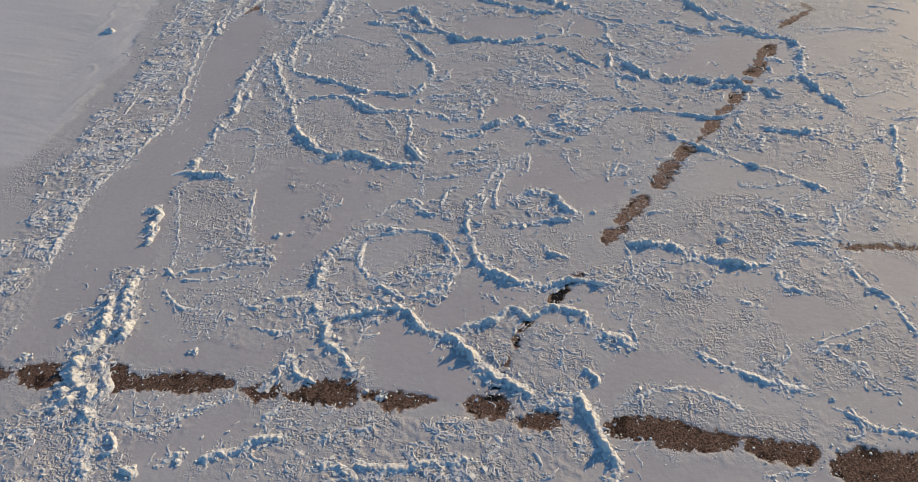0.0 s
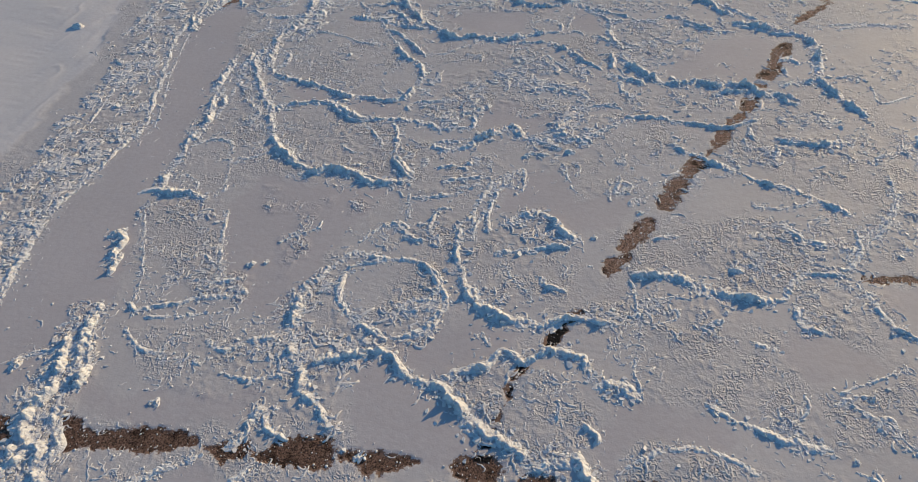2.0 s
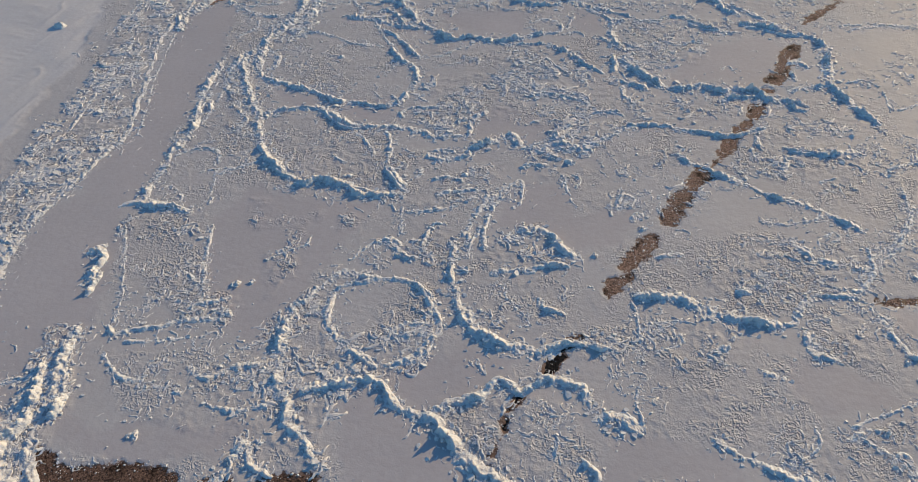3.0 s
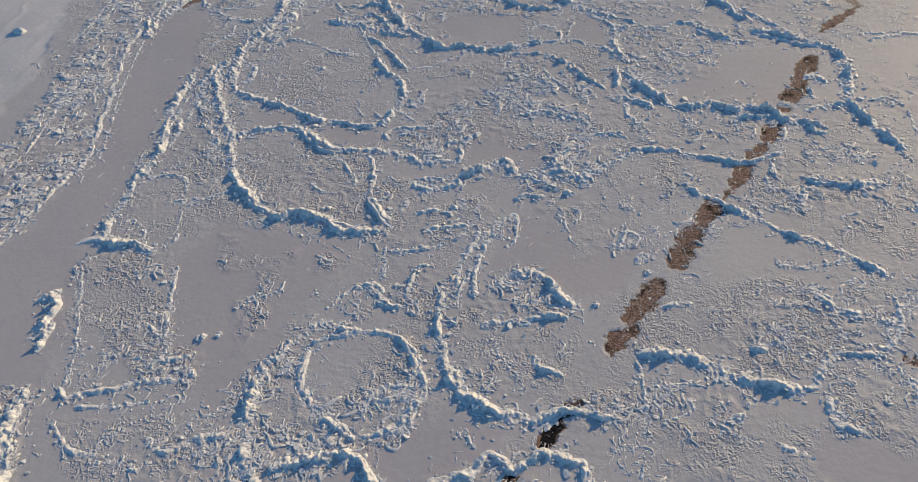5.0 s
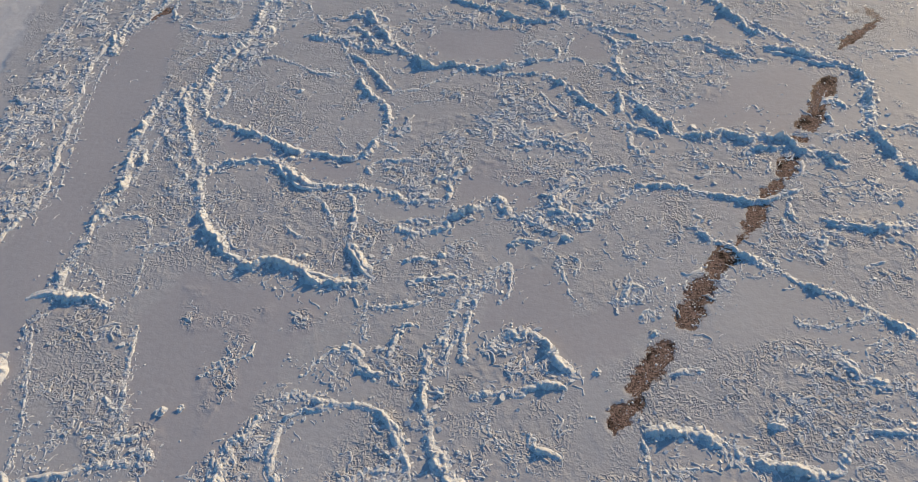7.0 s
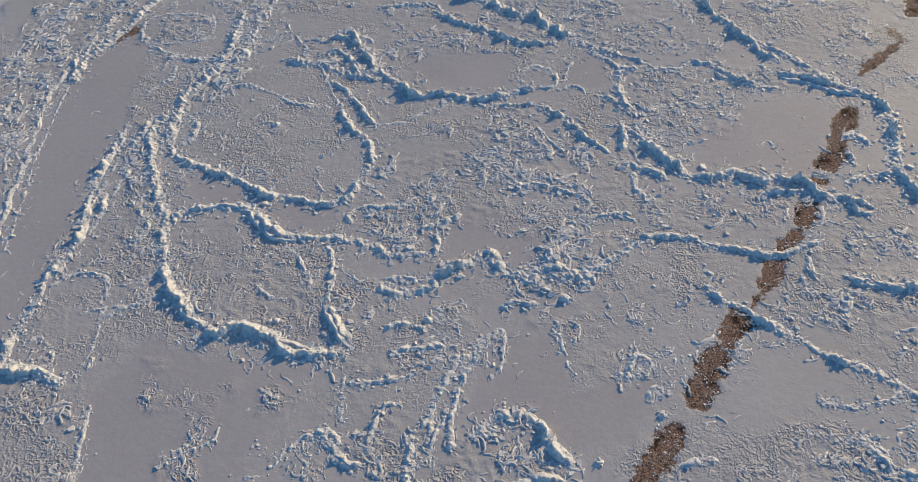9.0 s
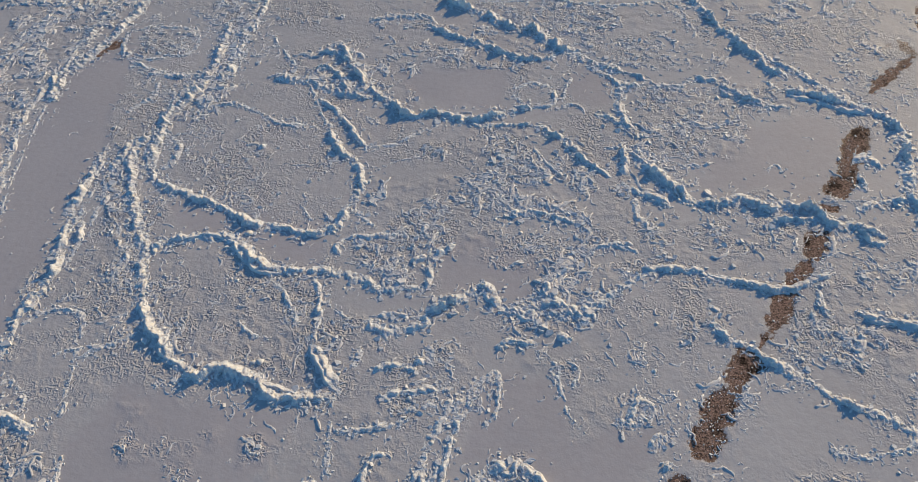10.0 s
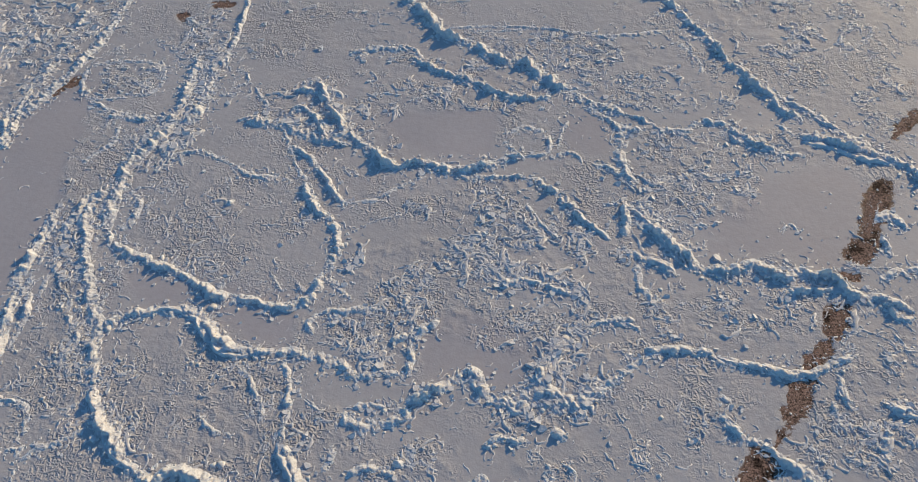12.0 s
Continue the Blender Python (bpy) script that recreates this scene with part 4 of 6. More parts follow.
def ridge(width, height, *points):
    """A heaped crest of snowed-over ice along a line, with broken blocks on it."""
    RIDGES[0] += 1
    seed = 100 + 7 * RIDGES[0]
    r = random.Random(seed)
    step = 0.088
    path = smooth_path(points, step)
    way = np.gradient(path, axis=0)
    way /= np.hypot(way[:, 0], way[:, 1])[:, None] + 1e-9
    side = np.stack([-way[:, 1], way[:, 0]], 1)
    s = np.arange(len(path)) * step
    path = path + side * (min(0.34, 0.4 * width) * fbm(s, s * 0 + seed, 1.3, 3, seed, 0.75))[:, None]
    ends = np.clip(np.minimum(s, s[-1] - s) / (0.8 * width) + 0.12, 0, 1)
    teeth = 0.55 + 0.75 * domes(s, s * 0 + seed, 0.8, seed + 4) + 0.2 * domes(s, s * 0 - seed, 0.3, seed + 5)
    tall = 0.85 * height ** 1.4 * ends * teeth * np.clip(0.75 + 1.7 * fbm(s, s * 0, 1.9, 3, seed + 1, 0.75), 0.12, 1.7)
    wide = width * (0.4 + 0.6 * ends) * np.clip(1 + 0.7 * fbm(s, s * 0, 2.4, 3, seed + 2), 0.45, 1.7)
    cols = max(9, int(width * 1.2 / 0.085)) | 1
    u = np.linspace(-1, 1, cols)
    x = path[:, :1] + side[:, :1] * wide[:, None] * 0.66 * u
    y = path[:, 1:] + side[:, 1:] * wide[:, None] * 0.66 * u
    ragged = fbm(x, y, 0.6, 3, 61, 0.8)
    # a narrow broken crest, steep to one side, a low drift banked against the other, lumps about its foot
    banked = 1 if (side.mean(0) @ (0.53, 0.85)) > 0 else -1
    metres = 0.66 * wide[:, None] * banked * (u - 0.35 * fbm(s, s * 0, 1.1, 3, seed + 3)[:, None]) + 0.2 * ragged * min(1.0, width)
    slim = 0.55 + 0.45 * min(width, 1.6)
    crest = np.where(metres > 0, np.clip(1 - metres / (0.68 * slim), 0, 1) ** 1.25, np.exp(-(-metres / (0.12 * slim)) ** 1.5))
    edge = np.clip((1 - np.abs(u)) * 3, 0, 1)
    lumps = 0.55 * domes(x, y, 0.5, 63) + 0.5 * domes(x, y, 0.27, 65) + 0.35 * blocky(x, y, 0.3, 69) + 0.25 * blocky(x, y, 0.2, 71) + 0.3 * fbm(x, y, 0.25, 2, 73, 0.8)
    z = edge * tall[:, None] * crest * (0.72 + 0.3 * lumps + 0.25 * fbm(x, y, 0.3, 2, 75, 0.8))
    foot = np.clip(1.3 - np.abs(metres) / (0.5 * wide[:, None]), 0, 1)
    z = z + edge * foot * (0.05 + 0.2 * height) * np.clip(1.4 * lumps - 0.55 + 1.0 * ragged, 0, 1) * ends[:, None] + 0.03 * edge * worms(x, y, 0.5, 67) - 0.035 - 0.07 * np.abs(u) ** 6
    verts = np.stack([x, y, z + ground_height(x.ravel(), y.ravel()).reshape(x.shape).clip(-0.02, 0.1)], -1)
    faces = grid_faces(*x.shape)[:, ::-1]
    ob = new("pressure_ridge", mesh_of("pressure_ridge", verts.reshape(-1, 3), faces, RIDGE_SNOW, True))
    size = "high" if height >= 0.55 else "low" if height < 0.28 else "knee-high"
    p = np.array(points)
    legs = np.hypot(*np.diff(p, axis=0).T).sum()
    gap = np.hypot(*(p[-1] - p[0])) / legs
    course = "ring-shaped" if gap < 0.15 else "hooked" if gap < 0.7 else "winding" if gap < 0.95 else "straight"
    span = "long" if legs > 14 else "short" if legs < 4 else ""
    wet = min(float(np.max(signed_inside(p[:, 0], p[:, 1], ring))) * -1 for ring in LEADS) < 1.0
    words = [size, span, course, "ridge of snow-covered broken ice"] + (["beside a brown lead"] if wet else ["on flat snow"])
    tagged(ob, " ".join(w for w in words if w), "pressure ridge", "pressure ridges")
    count = int(s[-1] * (1.0 + 2.2 * min(width, 1.6)))
    for _ in range(count):
        i = r.randrange(len(path))
        off = max(-1.0, min(1.0, r.gauss(0, 0.45)))
        j = int(round((off + 1) / 2 * (cols - 1)))
        g = r.uniform(0.07, 0.2) * (0.6 + 0.7 * height) * (1.5 if r.random() < 0.12 else 1.0)
        piece = new("ice_block", CHUNKS[r.randrange(len(CHUNKS))])
        piece.parent = ob
        piece.matrix_basis = pose(x[i, j], y[i, j], verts[i, j, 2] + 0.04 * g, r.gauss(0, 16), r.gauss(0, 16), r.uniform(0, 360)) @ Matrix.Diagonal((g * r.uniform(0.8, 1.9), g, g, 1))
    # crumbs strewn along both flanks
    n = int(s[-1] * (1.8 + 3.5 * min(width, 1.5)))
    i = rng.integers(0, len(path), n)
    off = rng.normal(0, 0.42, n) * wide[i]
    cx, cy = path[i, 0] + side[i, 0] * off, path[i, 1] + side[i, 1] * off
    on = np.interp(np.abs(off) / wide[i], (0, 0.5), (1, 0)) * tall[i] * 0.45
    g = (0.09 + 0.14 * min(height, 0.6)) * np.exp(rng.normal(0, 0.45, n))
    scatter("crumb_drift", cx, cy, g, "", BLOCK_SNOW, on).parent = ob
    n = int(s[-1] * (4.0 + 7.0 * min(width, 1.5)))
    i = rng.integers(0, len(path), n)
    off = rng.normal(0, 0.62, n) * (wide[i] + 0.15)
    on = np.interp(np.abs(off) / wide[i], (0, 0.5), (1, 0)) * tall[i] * 0.4
    turn = np.arctan2(way[i, 1], way[i, 0]) + rng.normal(0, 0.7, n)
    g = (0.09 + 0.13 * min(height, 0.6)) * np.exp(rng.normal(0, 0.35, n))
    half = n // 2
    scatter("cake_drift", path[i[:half], 0] + side[i[:half], 0] * off[:half], path[i[:half], 1] + side[i[:half], 1] * off[:half], 1.9 * g[:half], "", CRUST_SNOW, on[:half], PLATES, flat=0.7).parent = ob
    i, off, g, on, turn = i[half:], off[half:], g[half:], on[half:], turn[half:]
    scatter("broken_rim", path[i, 0] + side[i, 0] * off, path[i, 1] + side[i, 1] * off, g, "", CRUST_SNOW, on, RIMS, turn, 0.5).parent = ob
    return ob


ridge(1.5, 0.5, (-40.2, 34.4), (-39.1, 30.4), (-37.7, 27.9), (-38.7, 25.2), (-38.3, 22.4), (-36.0, 21.0), (-33.7, 18.6), (-32.7, 16.7), (-31.5, 15.0), (-30.6, 13.6))
ridge(1.0, 0.24, (-39.9, 24.0), (-39.7, 26.7), (-39.9, 29.4), (-40.8, 32.2), (-42.1, 31.0))
ridge(1.2, 0.4, (-38.2, 18.5), (-36.8, 19.4), (-36.5, 21.2))
ridge(1.3, 0.42, (-22.9, 40.1), (-22.3, 37.0), (-20.6, 33.7), (-18.9, 31.4), (-17.3, 29.9))
ridge(1, 0.4, (-21.6, 43.7), (-22.6, 41.4), (-22.7, 39.7))
ridge(0.7, 0.3, (-19.0, 39.8), (-19.9, 41.2), (-20.1, 43.2), (-19.2, 44.7), (-16.2, 46.1), (-13.4, 46.1), (-11.0, 44.1), (-10.0, 41.4), (-11.2, 38.9), (-13.7, 37.1), (-15.2, 37.7), (-17.1, 38.5), (-19.0, 39.8))
ridge(1.3, 0.6, (-18.8, 33.5), (-16.3, 34.8), (-14.6, 35.6), (-13.1, 35.9), (-11.0, 34.2), (-9.1, 33.9), (-8.1, 33.8), (-6.3, 32.5), (-3.9, 31.0), (-1.4, 30.3), (0.4, 29.3))
ridge(1.15, 0.65, (0.4, 29.3), (1.5, 29.9), (3.3, 30.6), (4.2, 29.5), (5.4, 27.4), (6.4, 26.3), (6.5, 24.9), (6.4, 23.5))
ridge(1.1, 0.5, (-8.2, 34.2), (-6.8, 35.5), (-4.9, 36.9), (-3.8, 38.3), (-2.3, 37.8), (-1.0, 38.6), (-0.1, 39.8), (1.7, 39.3), (2.6, 39.5), (3.3, 38.1), (4.0, 37.8))
ridge(1.8, 0.6, (3.8, 36.8), (5.0, 37.3), (6.2, 37.3), (7.2, 36.6))
ridge(0.35, 0.12, (5.8, 48.4), (6.4, 44.3), (6.7, 39.5), (7.4, 37.0))
ridge(1, 0.45, (-11.5, 52.0), (-11.0, 49.9), (-10.8, 48.2), (-9.5, 45.5), (-8.5, 44.2), (-7.3, 43.0), (-5.9, 42.4))
ridge(1.1, 0.5, (-9.4, 44.8), (-8.3, 43.4), (-6.1, 42.0), (-3.5, 41.7), (-0.9, 42.1), (0.4, 43.3), (2.6, 43.3), (4.4, 43.7))
ridge(1.2, 0.55, (5.4, 49.4), (7.3, 50.1), (9.5, 50.2), (11.2, 49.7), (12.8, 49.2), (15.4, 49.4), (17.8, 49.2))
ridge(0.7, 0.3, (17.8, 49.2), (18.6, 50.1), (19.3, 51.8), (20.5, 53.4), (22.1, 53.8), (24.1, 54.2))
ridge(0.7, 0.25, (24.7, 53.6), (26.0, 50.9), (27.1, 49.1), (28.6, 48.0), (29.3, 46.7), (29.8, 45.2), (30.4, 44.0))
ridge(0.8, 0.35, (12.1, 37.6), (13.8, 37.0), (16.3, 36.4), (18.4, 36.1), (21.1, 36.1))
ridge(0.5, 0.18, (15.6, 44.6), (16.8, 44.4), (18.0, 44.0))
ridge(0.6, 0.15, (6.7, 30.8), (8.1, 32.2), (9.9, 33.3), (12.6, 33.8), (14.4, 33.5), (15.9, 32.8))
ridge(0.7, 0.28, (22.5, 34.8), (24.3, 34.3), (25.5, 33.6), (27.2, 33.9), (28.5, 33.9))
ridge(0.6, 0.2, (22.4, 40.5), (25.0, 39.1), (25.4, 38.1), (27.0, 37.4))
ridge(0.9, 0.35, (-23.6, 17.8), (-22.2, 18.7), (-20.7, 19.6), (-19.6, 20.7), (-17.6, 21.4))
ridge(0.9, 0.35, (-12.3, 21.2), (-10.0, 20.8), (-7.0, 21.9), (-5.1, 22.7), (-3.5, 23.2))
ridge(0.8, 0.3, (-16.8, 20.6), (-14.7, 20.1), (-12.8, 20.2), (-11.1, 19.2))
ridge(0.5, 0.2, (-36.3, 32.5), (-33.7, 31.1), (-30.3, 31.0), (-27.5, 30.9))
ridge(0.6, 0.25, (-28.6, 33.4), (-26.5, 32.7), (-24.8, 34.1), (-22.9, 35.1))
ridge(0.6, 0.25, (-25.7, 30.5), (-23.1, 30.7), (-20.5, 31.9))
ridge(0.9, 0.4, (-18.4, 30.6), (-17.1, 30.1), (-16.1, 29.4), (-15.4, 28.5))
ridge(1, 0.4, (-19.4, 29.3), (-21.0, 28.2), (-21.3, 26.5), (-22.1, 24.7))
ridge(0.7, 0.22, (-32.9, 19.0), (-29.4, 19.2), (-27.2, 20.6), (-25.7, 22.1), (-23.5, 23.9))
ridge(1, 0.35, (-39.0, 15.7), (-38.0, 16.4), (-37.1, 16.9))
ridge(0.7, 0.25, (-20.3, 22.1), (-19.9, 23.1), (-19.3, 23.7))
ridge(1, 0.45, (-49.3, 75.1), (-48.7, 71.6), (-47.9, 67.7), (-45.6, 62.7), (-45.3, 59.4), (-45.2, 56.7), (-44.5, 53.4), (-44.4, 51.6), (-44.0, 49.4))
ridge(0.6, 0.2, (-47.4, 70.8), (-46.8, 67.1), (-46.6, 63.0))
ridge(1.5, 0.7, (-44.5, 48.9), (-43.5, 49.3), (-42.0, 49.3), (-40.3, 49.5), (-37.9, 49.0))
ridge(0.4, 0.12, (-44.3, 47.1), (-42.3, 44.4), (-40.5, 41.5), (-38.5, 38.5), (-37.2, 35.4))
ridge(0.6, 0.28, (-37.7, 35.3), (-36.5, 34.3), (-36.0, 34.8), (-33.8, 35.8), (-32.0, 36.9), (-30.5, 37.6), (-28.0, 38.3), (-28.7, 39.5))
ridge(0.6, 0.2, (-31.8, 38.3), (-31.2, 39.1), (-28.6, 40.3))
ridge(0.5, 0.15, (-35.4, 34.1), (-32.6, 34.7), (-30.0, 36.0))
ridge(0.45, 0.2, (-35.1, 48.3), (-33.8, 45.1), (-32.8, 42.8), (-31.3, 40.1), (-31.5, 39.2))
ridge(0.5, 0.18, (-44.1, 57.6), (-42.5, 58.5), (-40.4, 58.5), (-39.3, 56.4))
ridge(0.5, 0.15, (-37.6, 56.6), (-39.0, 55.8), (-40.6, 54.9))
ridge(0.5, 0.2, (-39.1, 55.8), (-37.9, 53.3), (-37.1, 50.8), (-37.7, 49.7))
ridge(0.5, 0.2, (-43.1, 51.5), (-42.1, 52.2), (-40.1, 50.8), (-40.8, 49.6))
ridge(1.6, 0.6, (-44.8, 96.9), (-42.9, 90.1), (-44.4, 87.0), (-45.7, 83.2), (-45.6, 78.4))
ridge(1.1, 0.5, (-45.6, 78.4), (-44.6, 75.6), (-43.3, 73.7), (-40.9, 72.5), (-36.8, 71.8), (-33.9, 71.3), (-31.7, 70.5), (-28.1, 70.5), (-25.6, 70.7), (-23.9, 71.8), (-23.6, 74.4))
ridge(1, 0.5, (-23.6, 74.4), (-23.4, 77.2), (-24.6, 79.3), (-26.7, 80.6), (-29.1, 83.2))
ridge(0.7, 0.25, (-43.8, 81.6), (-41.0, 84.3), (-38.0, 84.2), (-34.4, 83.1), (-31.3, 82.6))
ridge(1.3, 0.5, (-45.6, 78.4), (-46.8, 76.8), (-45.2, 73.2), (-42.7, 69.7), (-39.9, 66.5), (-38.2, 63.5), (-36.7, 61.3))
ridge(1.3, 0.65, (-36.7, 61.3), (-36.0, 60.3), (-34.3, 58.7), (-31.8, 57.2), (-29.5, 55.8), (-28.8, 55.9), (-27.0, 57.0), (-24.5, 56.5), (-22.4, 56.0), (-19.9, 56.3), (-18.0, 57.0))
ridge(1.1, 0.6, (-21.3, 60.5), (-20.5, 59.5), (-19.7, 58.8), (-18.2, 57.9))
ridge(1.1, 0.5, (-38.7, 66.0), (-36.3, 67.2), (-33.4, 68.5), (-31.6, 68.4), (-29.2, 66.9), (-27.2, 66.2), (-24.6, 66.9))
ridge(1.2, 0.6, (-13.8, 65.3), (-12.4, 66.5), (-11.1, 67.6), (-10.0, 69.0), (-9.0, 68.2), (-8.3, 67.2))
ridge(1.8, 0.7, (-8.2, 66.8), (-6.6, 67.2), (-4.7, 68.2), (-3.4, 68.0), (-2.0, 67.9), (-1.1, 68.6))
ridge(1, 0.35, (-2.3, 67.8), (-0.4, 70.1), (1.6, 72.2), (3.3, 73.8))
ridge(0.9, 0.4, (2.3, 73.8), (4.6, 74.3), (6.4, 74.7), (7.7, 74.2), (8.9, 74.2), (11.2, 74.3), (12.8, 74.4), (15.2, 75.4), (17.3, 76.9))
ridge(0.7, 0.25, (-23.6, 66.5), (-21.9, 63.2), (-21.4, 60.7))
ridge(0.6, 0.22, (-26.8, 65.2), (-25.4, 64.2), (-23.7, 62.7), (-23.4, 61.6))
ridge(1, 0.5, (-15.0, 65.0), (-13.6, 64.7), (-15.3, 63.4), (-16.9, 63.0), (-18.0, 63.8))
ridge(0.7, 0.3, (-22.6, 68.9), (-22.9, 70.1), (-22.1, 71.1), (-20.1, 71.7), (-17.5, 72.5))
ridge(0.8, 0.4, (-16.6, 74.2), (-15.6, 72.2), (-14.6, 69.4), (-14.5, 67.5))
ridge(0.8, 0.35, (-13.3, 72.6), (-14.3, 71.2), (-14.8, 70.1))
ridge(0.4, 0.12, (-17.9, 54.6), (-17.2, 53.1), (-16.5, 51.5))
ridge(0.8, 0.3, (-15.0, 57.7), (-12.8, 58.8), (-10.9, 59.4))
ridge(0.5, 0.2, (-17.4, 54.5), (-14.3, 55.5), (-12.4, 56.7))
ridge(0.7, 0.3, (-9.5, 54.5), (-9.7, 53.3), (-9.9, 52.0), (-9.7, 50.2))
ridge(0.6, 0.25, (-10.4, 55.1), (-10.7, 53.6), (-11.0, 52.5))
ridge(0.6, 0.25, (-9.6, 56.9), (-9.1, 58.8), (-7.8, 61.2), (-7.0, 61.4), (-6.5, 58.6), (-7.3, 57.5))
ridge(1.3, 0.6, (-6.9, 52.8), (-5.7, 54.5), (-3.9, 55.3), (-2.5, 54.7), (-1.7, 53.8), (0.1, 52.2))
ridge(0.9, 0.4, (-7.2, 48.8), (-5.5, 49.5), (-3.8, 50.2), (-3.3, 50.7), (-1.6, 51.3), (-0.4, 51.2))
ridge(0.8, 0.3, (-2.6, 47.3), (-1.8, 46.2), (0.2, 46.2))
ridge(0.4, 0.15, (-3.0, 63.6), (-2.1, 61.0), (-1.0, 59.3), (0.0, 59.2))
ridge(0.7, 0.25, (1.6, 59.8), (3.2, 60.4), (3.6, 62.1))
ridge(1, 0.4, (7.6, 70.1), (9.3, 69.0), (11.1, 68.5), (13.1, 67.2), (15.3, 66.4), (17.5, 65.6), (20.0, 65.2), (22.0, 64.2), (24.2, 63.2), (25.5, 62.6))
ridge(1, 0.4, (18.7, 60.2), (19.7, 58.6), (21.0, 57.7), (23.0, 58.0))
ridge(0.6, 0.2, (16.3, 61.4), (18.5, 61.9), (20.6, 62.7), (22.0, 64.1))
ridge(0.6, 0.25, (6.8, 54.5), (8.5, 55.3), (9.4, 55.5))
ridge(1.3, 0.6, (-2.5, 119.9), (1.3, 117.7), (3.1, 115.1), (5.4, 112.0), (7.5, 108.8), (9.9, 106.4), (12.1, 103.6), (14.6, 101.6))
ridge(0.7, 0.25, (8.3, 109.3), (11.4, 105.5), (15.0, 102.8), (18.4, 100.9), (20.7, 99.5))
ridge(1.4, 0.7, (14.3, 99.8), (16.9, 99.4), (19.3, 98.9), (21.6, 98.7))
ridge(1.3, 0.6, (21.1, 99.1), (23.7, 97.1), (24.7, 94.7), (24.7, 91.1), (24.6, 87.0), (26.1, 84.2), (28.3, 81.2), (29.3, 80.3))
ridge(1, 0.45, (24.7, 87.6), (22.7, 86.1), (19.7, 84.5))
ridge(1.6, 0.75, (-28.6, 112.3), (-24.8, 109.3), (-22.7, 106.8), (-19.7, 106.0), (-17.4, 105.2), (-15.4, 103.9), (-12.4, 103.6), (-10.1, 102.3), (-7.3, 100.4), (-4.4, 99.2), (-2.0, 98.7))
ridge(0.8, 0.3, (-2.0, 98.7), (-0.1, 98.3), (1.9, 97.4), (3.7, 97.8), (5.4, 99.4))
ridge(1.1, 0.5, (5.4, 99.4), (7.7, 99.4), (9.1, 98.3), (10.6, 97.3), (13.0, 96.6))
ridge(1.1, 0.5, (-24.5, 102.1), (-20.6, 100.7), (-17.5, 100.1), (-14.2, 98.7), (-11.5, 98.8), (-9.2, 99.4))
ridge(1, 0.4, (-31.2, 101.2), (-28.3, 102.9), (-25.2, 103.3))
ridge(1.2, 0.6, (-34.4, 95.6), (-32.9, 96.4), (-30.5, 93.6), (-27.6, 90.3), (-24.6, 88.7))
ridge(1.3, 0.65, (-24.6, 88.7), (-21.6, 87.1), (-19.7, 87.8), (-16.5, 87.6), (-13.9, 88.8), (-11.6, 90.3), (-10.2, 90.9))
ridge(0.6, 0.25, (-12.6, 93.3), (-10.7, 94.9), (-8.6, 94.0), (-8.5, 91.9), (-10.7, 91.3), (-12.4, 92.3))
ridge(0.6, 0.25, (-7.7, 91.2), (-6.6, 92.4), (-5.3, 92.4))
ridge(1.2, 0.45, (-2.5, 97.6), (-1.8, 95.2), (-1.8, 93.2), (-1.1, 91.7), (-0.1, 89.7))
ridge(1.2, 0.5, (-3.9, 91.8), (-2.8, 91.3), (-1.3, 90.7), (0.2, 90.2))
ridge(0.9, 0.4, (-5.9, 98.9), (-4.0, 97.8), (-2.1, 96.9), (0.2, 96.8))
ridge(0.7, 0.3, (-2.5, 87.1), (-1.6, 87.4), (-0.6, 88.4))
ridge(0.9, 0.4, (-0.8, 87.8), (-0.4, 85.8), (-0.4, 84.0))
ridge(1.6, 0.7, (0.2, 88.0), (1.7, 85.9), (3.2, 84.2), (4.5, 83.0), (6.1, 82.1))
ridge(1.3, 0.6, (6.1, 82.1), (8.0, 82.1), (10.1, 83.3), (12.3, 82.9), (14.1, 83.6), (15.9, 83.6), (17.3, 82.6), (19.2, 82.5), (21.8, 82.0))
ridge(1.4, 0.5, (-0.9, 82.2), (1.4, 82.1), (3.0, 81.7), (4.2, 81.1))
ridge(0.8, 0.3, (1.1, 81.6), (1.4, 79.3), (3.3, 78.3))
ridge(1.1, 0.55, (-9.4, 88.6), (-6.6, 87.1), (-4.3, 85.3), (-2.0, 83.7))
ridge(1, 0.4, (12.2, 81.4), (14.8, 82.2), (16.9, 82.4))
ridge(0.6, 0.2, (0.7, 90.3), (4.4, 92.0), (7.8, 93.0), (9.8, 93.8))
ridge(0.6, 0.2, (-22.2, 108.0), (-13.7, 110.0), (-6.7, 110.2), (-2.9, 111.1), (1.6, 112.9))
ridge(0.6, 0.2, (2.1, 111.2), (4.7, 108.4))
ridge(0.8, 0.45, (-46.2, 108.2), (-44.5, 101.6), (-44.0, 96.7), (-43.7, 92.8))
ridge(0.6, 0.25, (-41.6, 96.6), (-38.3, 93.6), (-35.6, 91.1))
ridge(0.6, 0.22, (-57.7, 92.8), (-55.4, 94.4), (-50.6, 95.2), (-48.8, 92.9), (-49.0, 90.9), (-52.9, 89.0), (-55.7, 89.0), (-57.7, 92.8))
ridge(0.9, 0.35, (-51.4, 86.7), (-48.6, 87.1), (-46.7, 87.2))
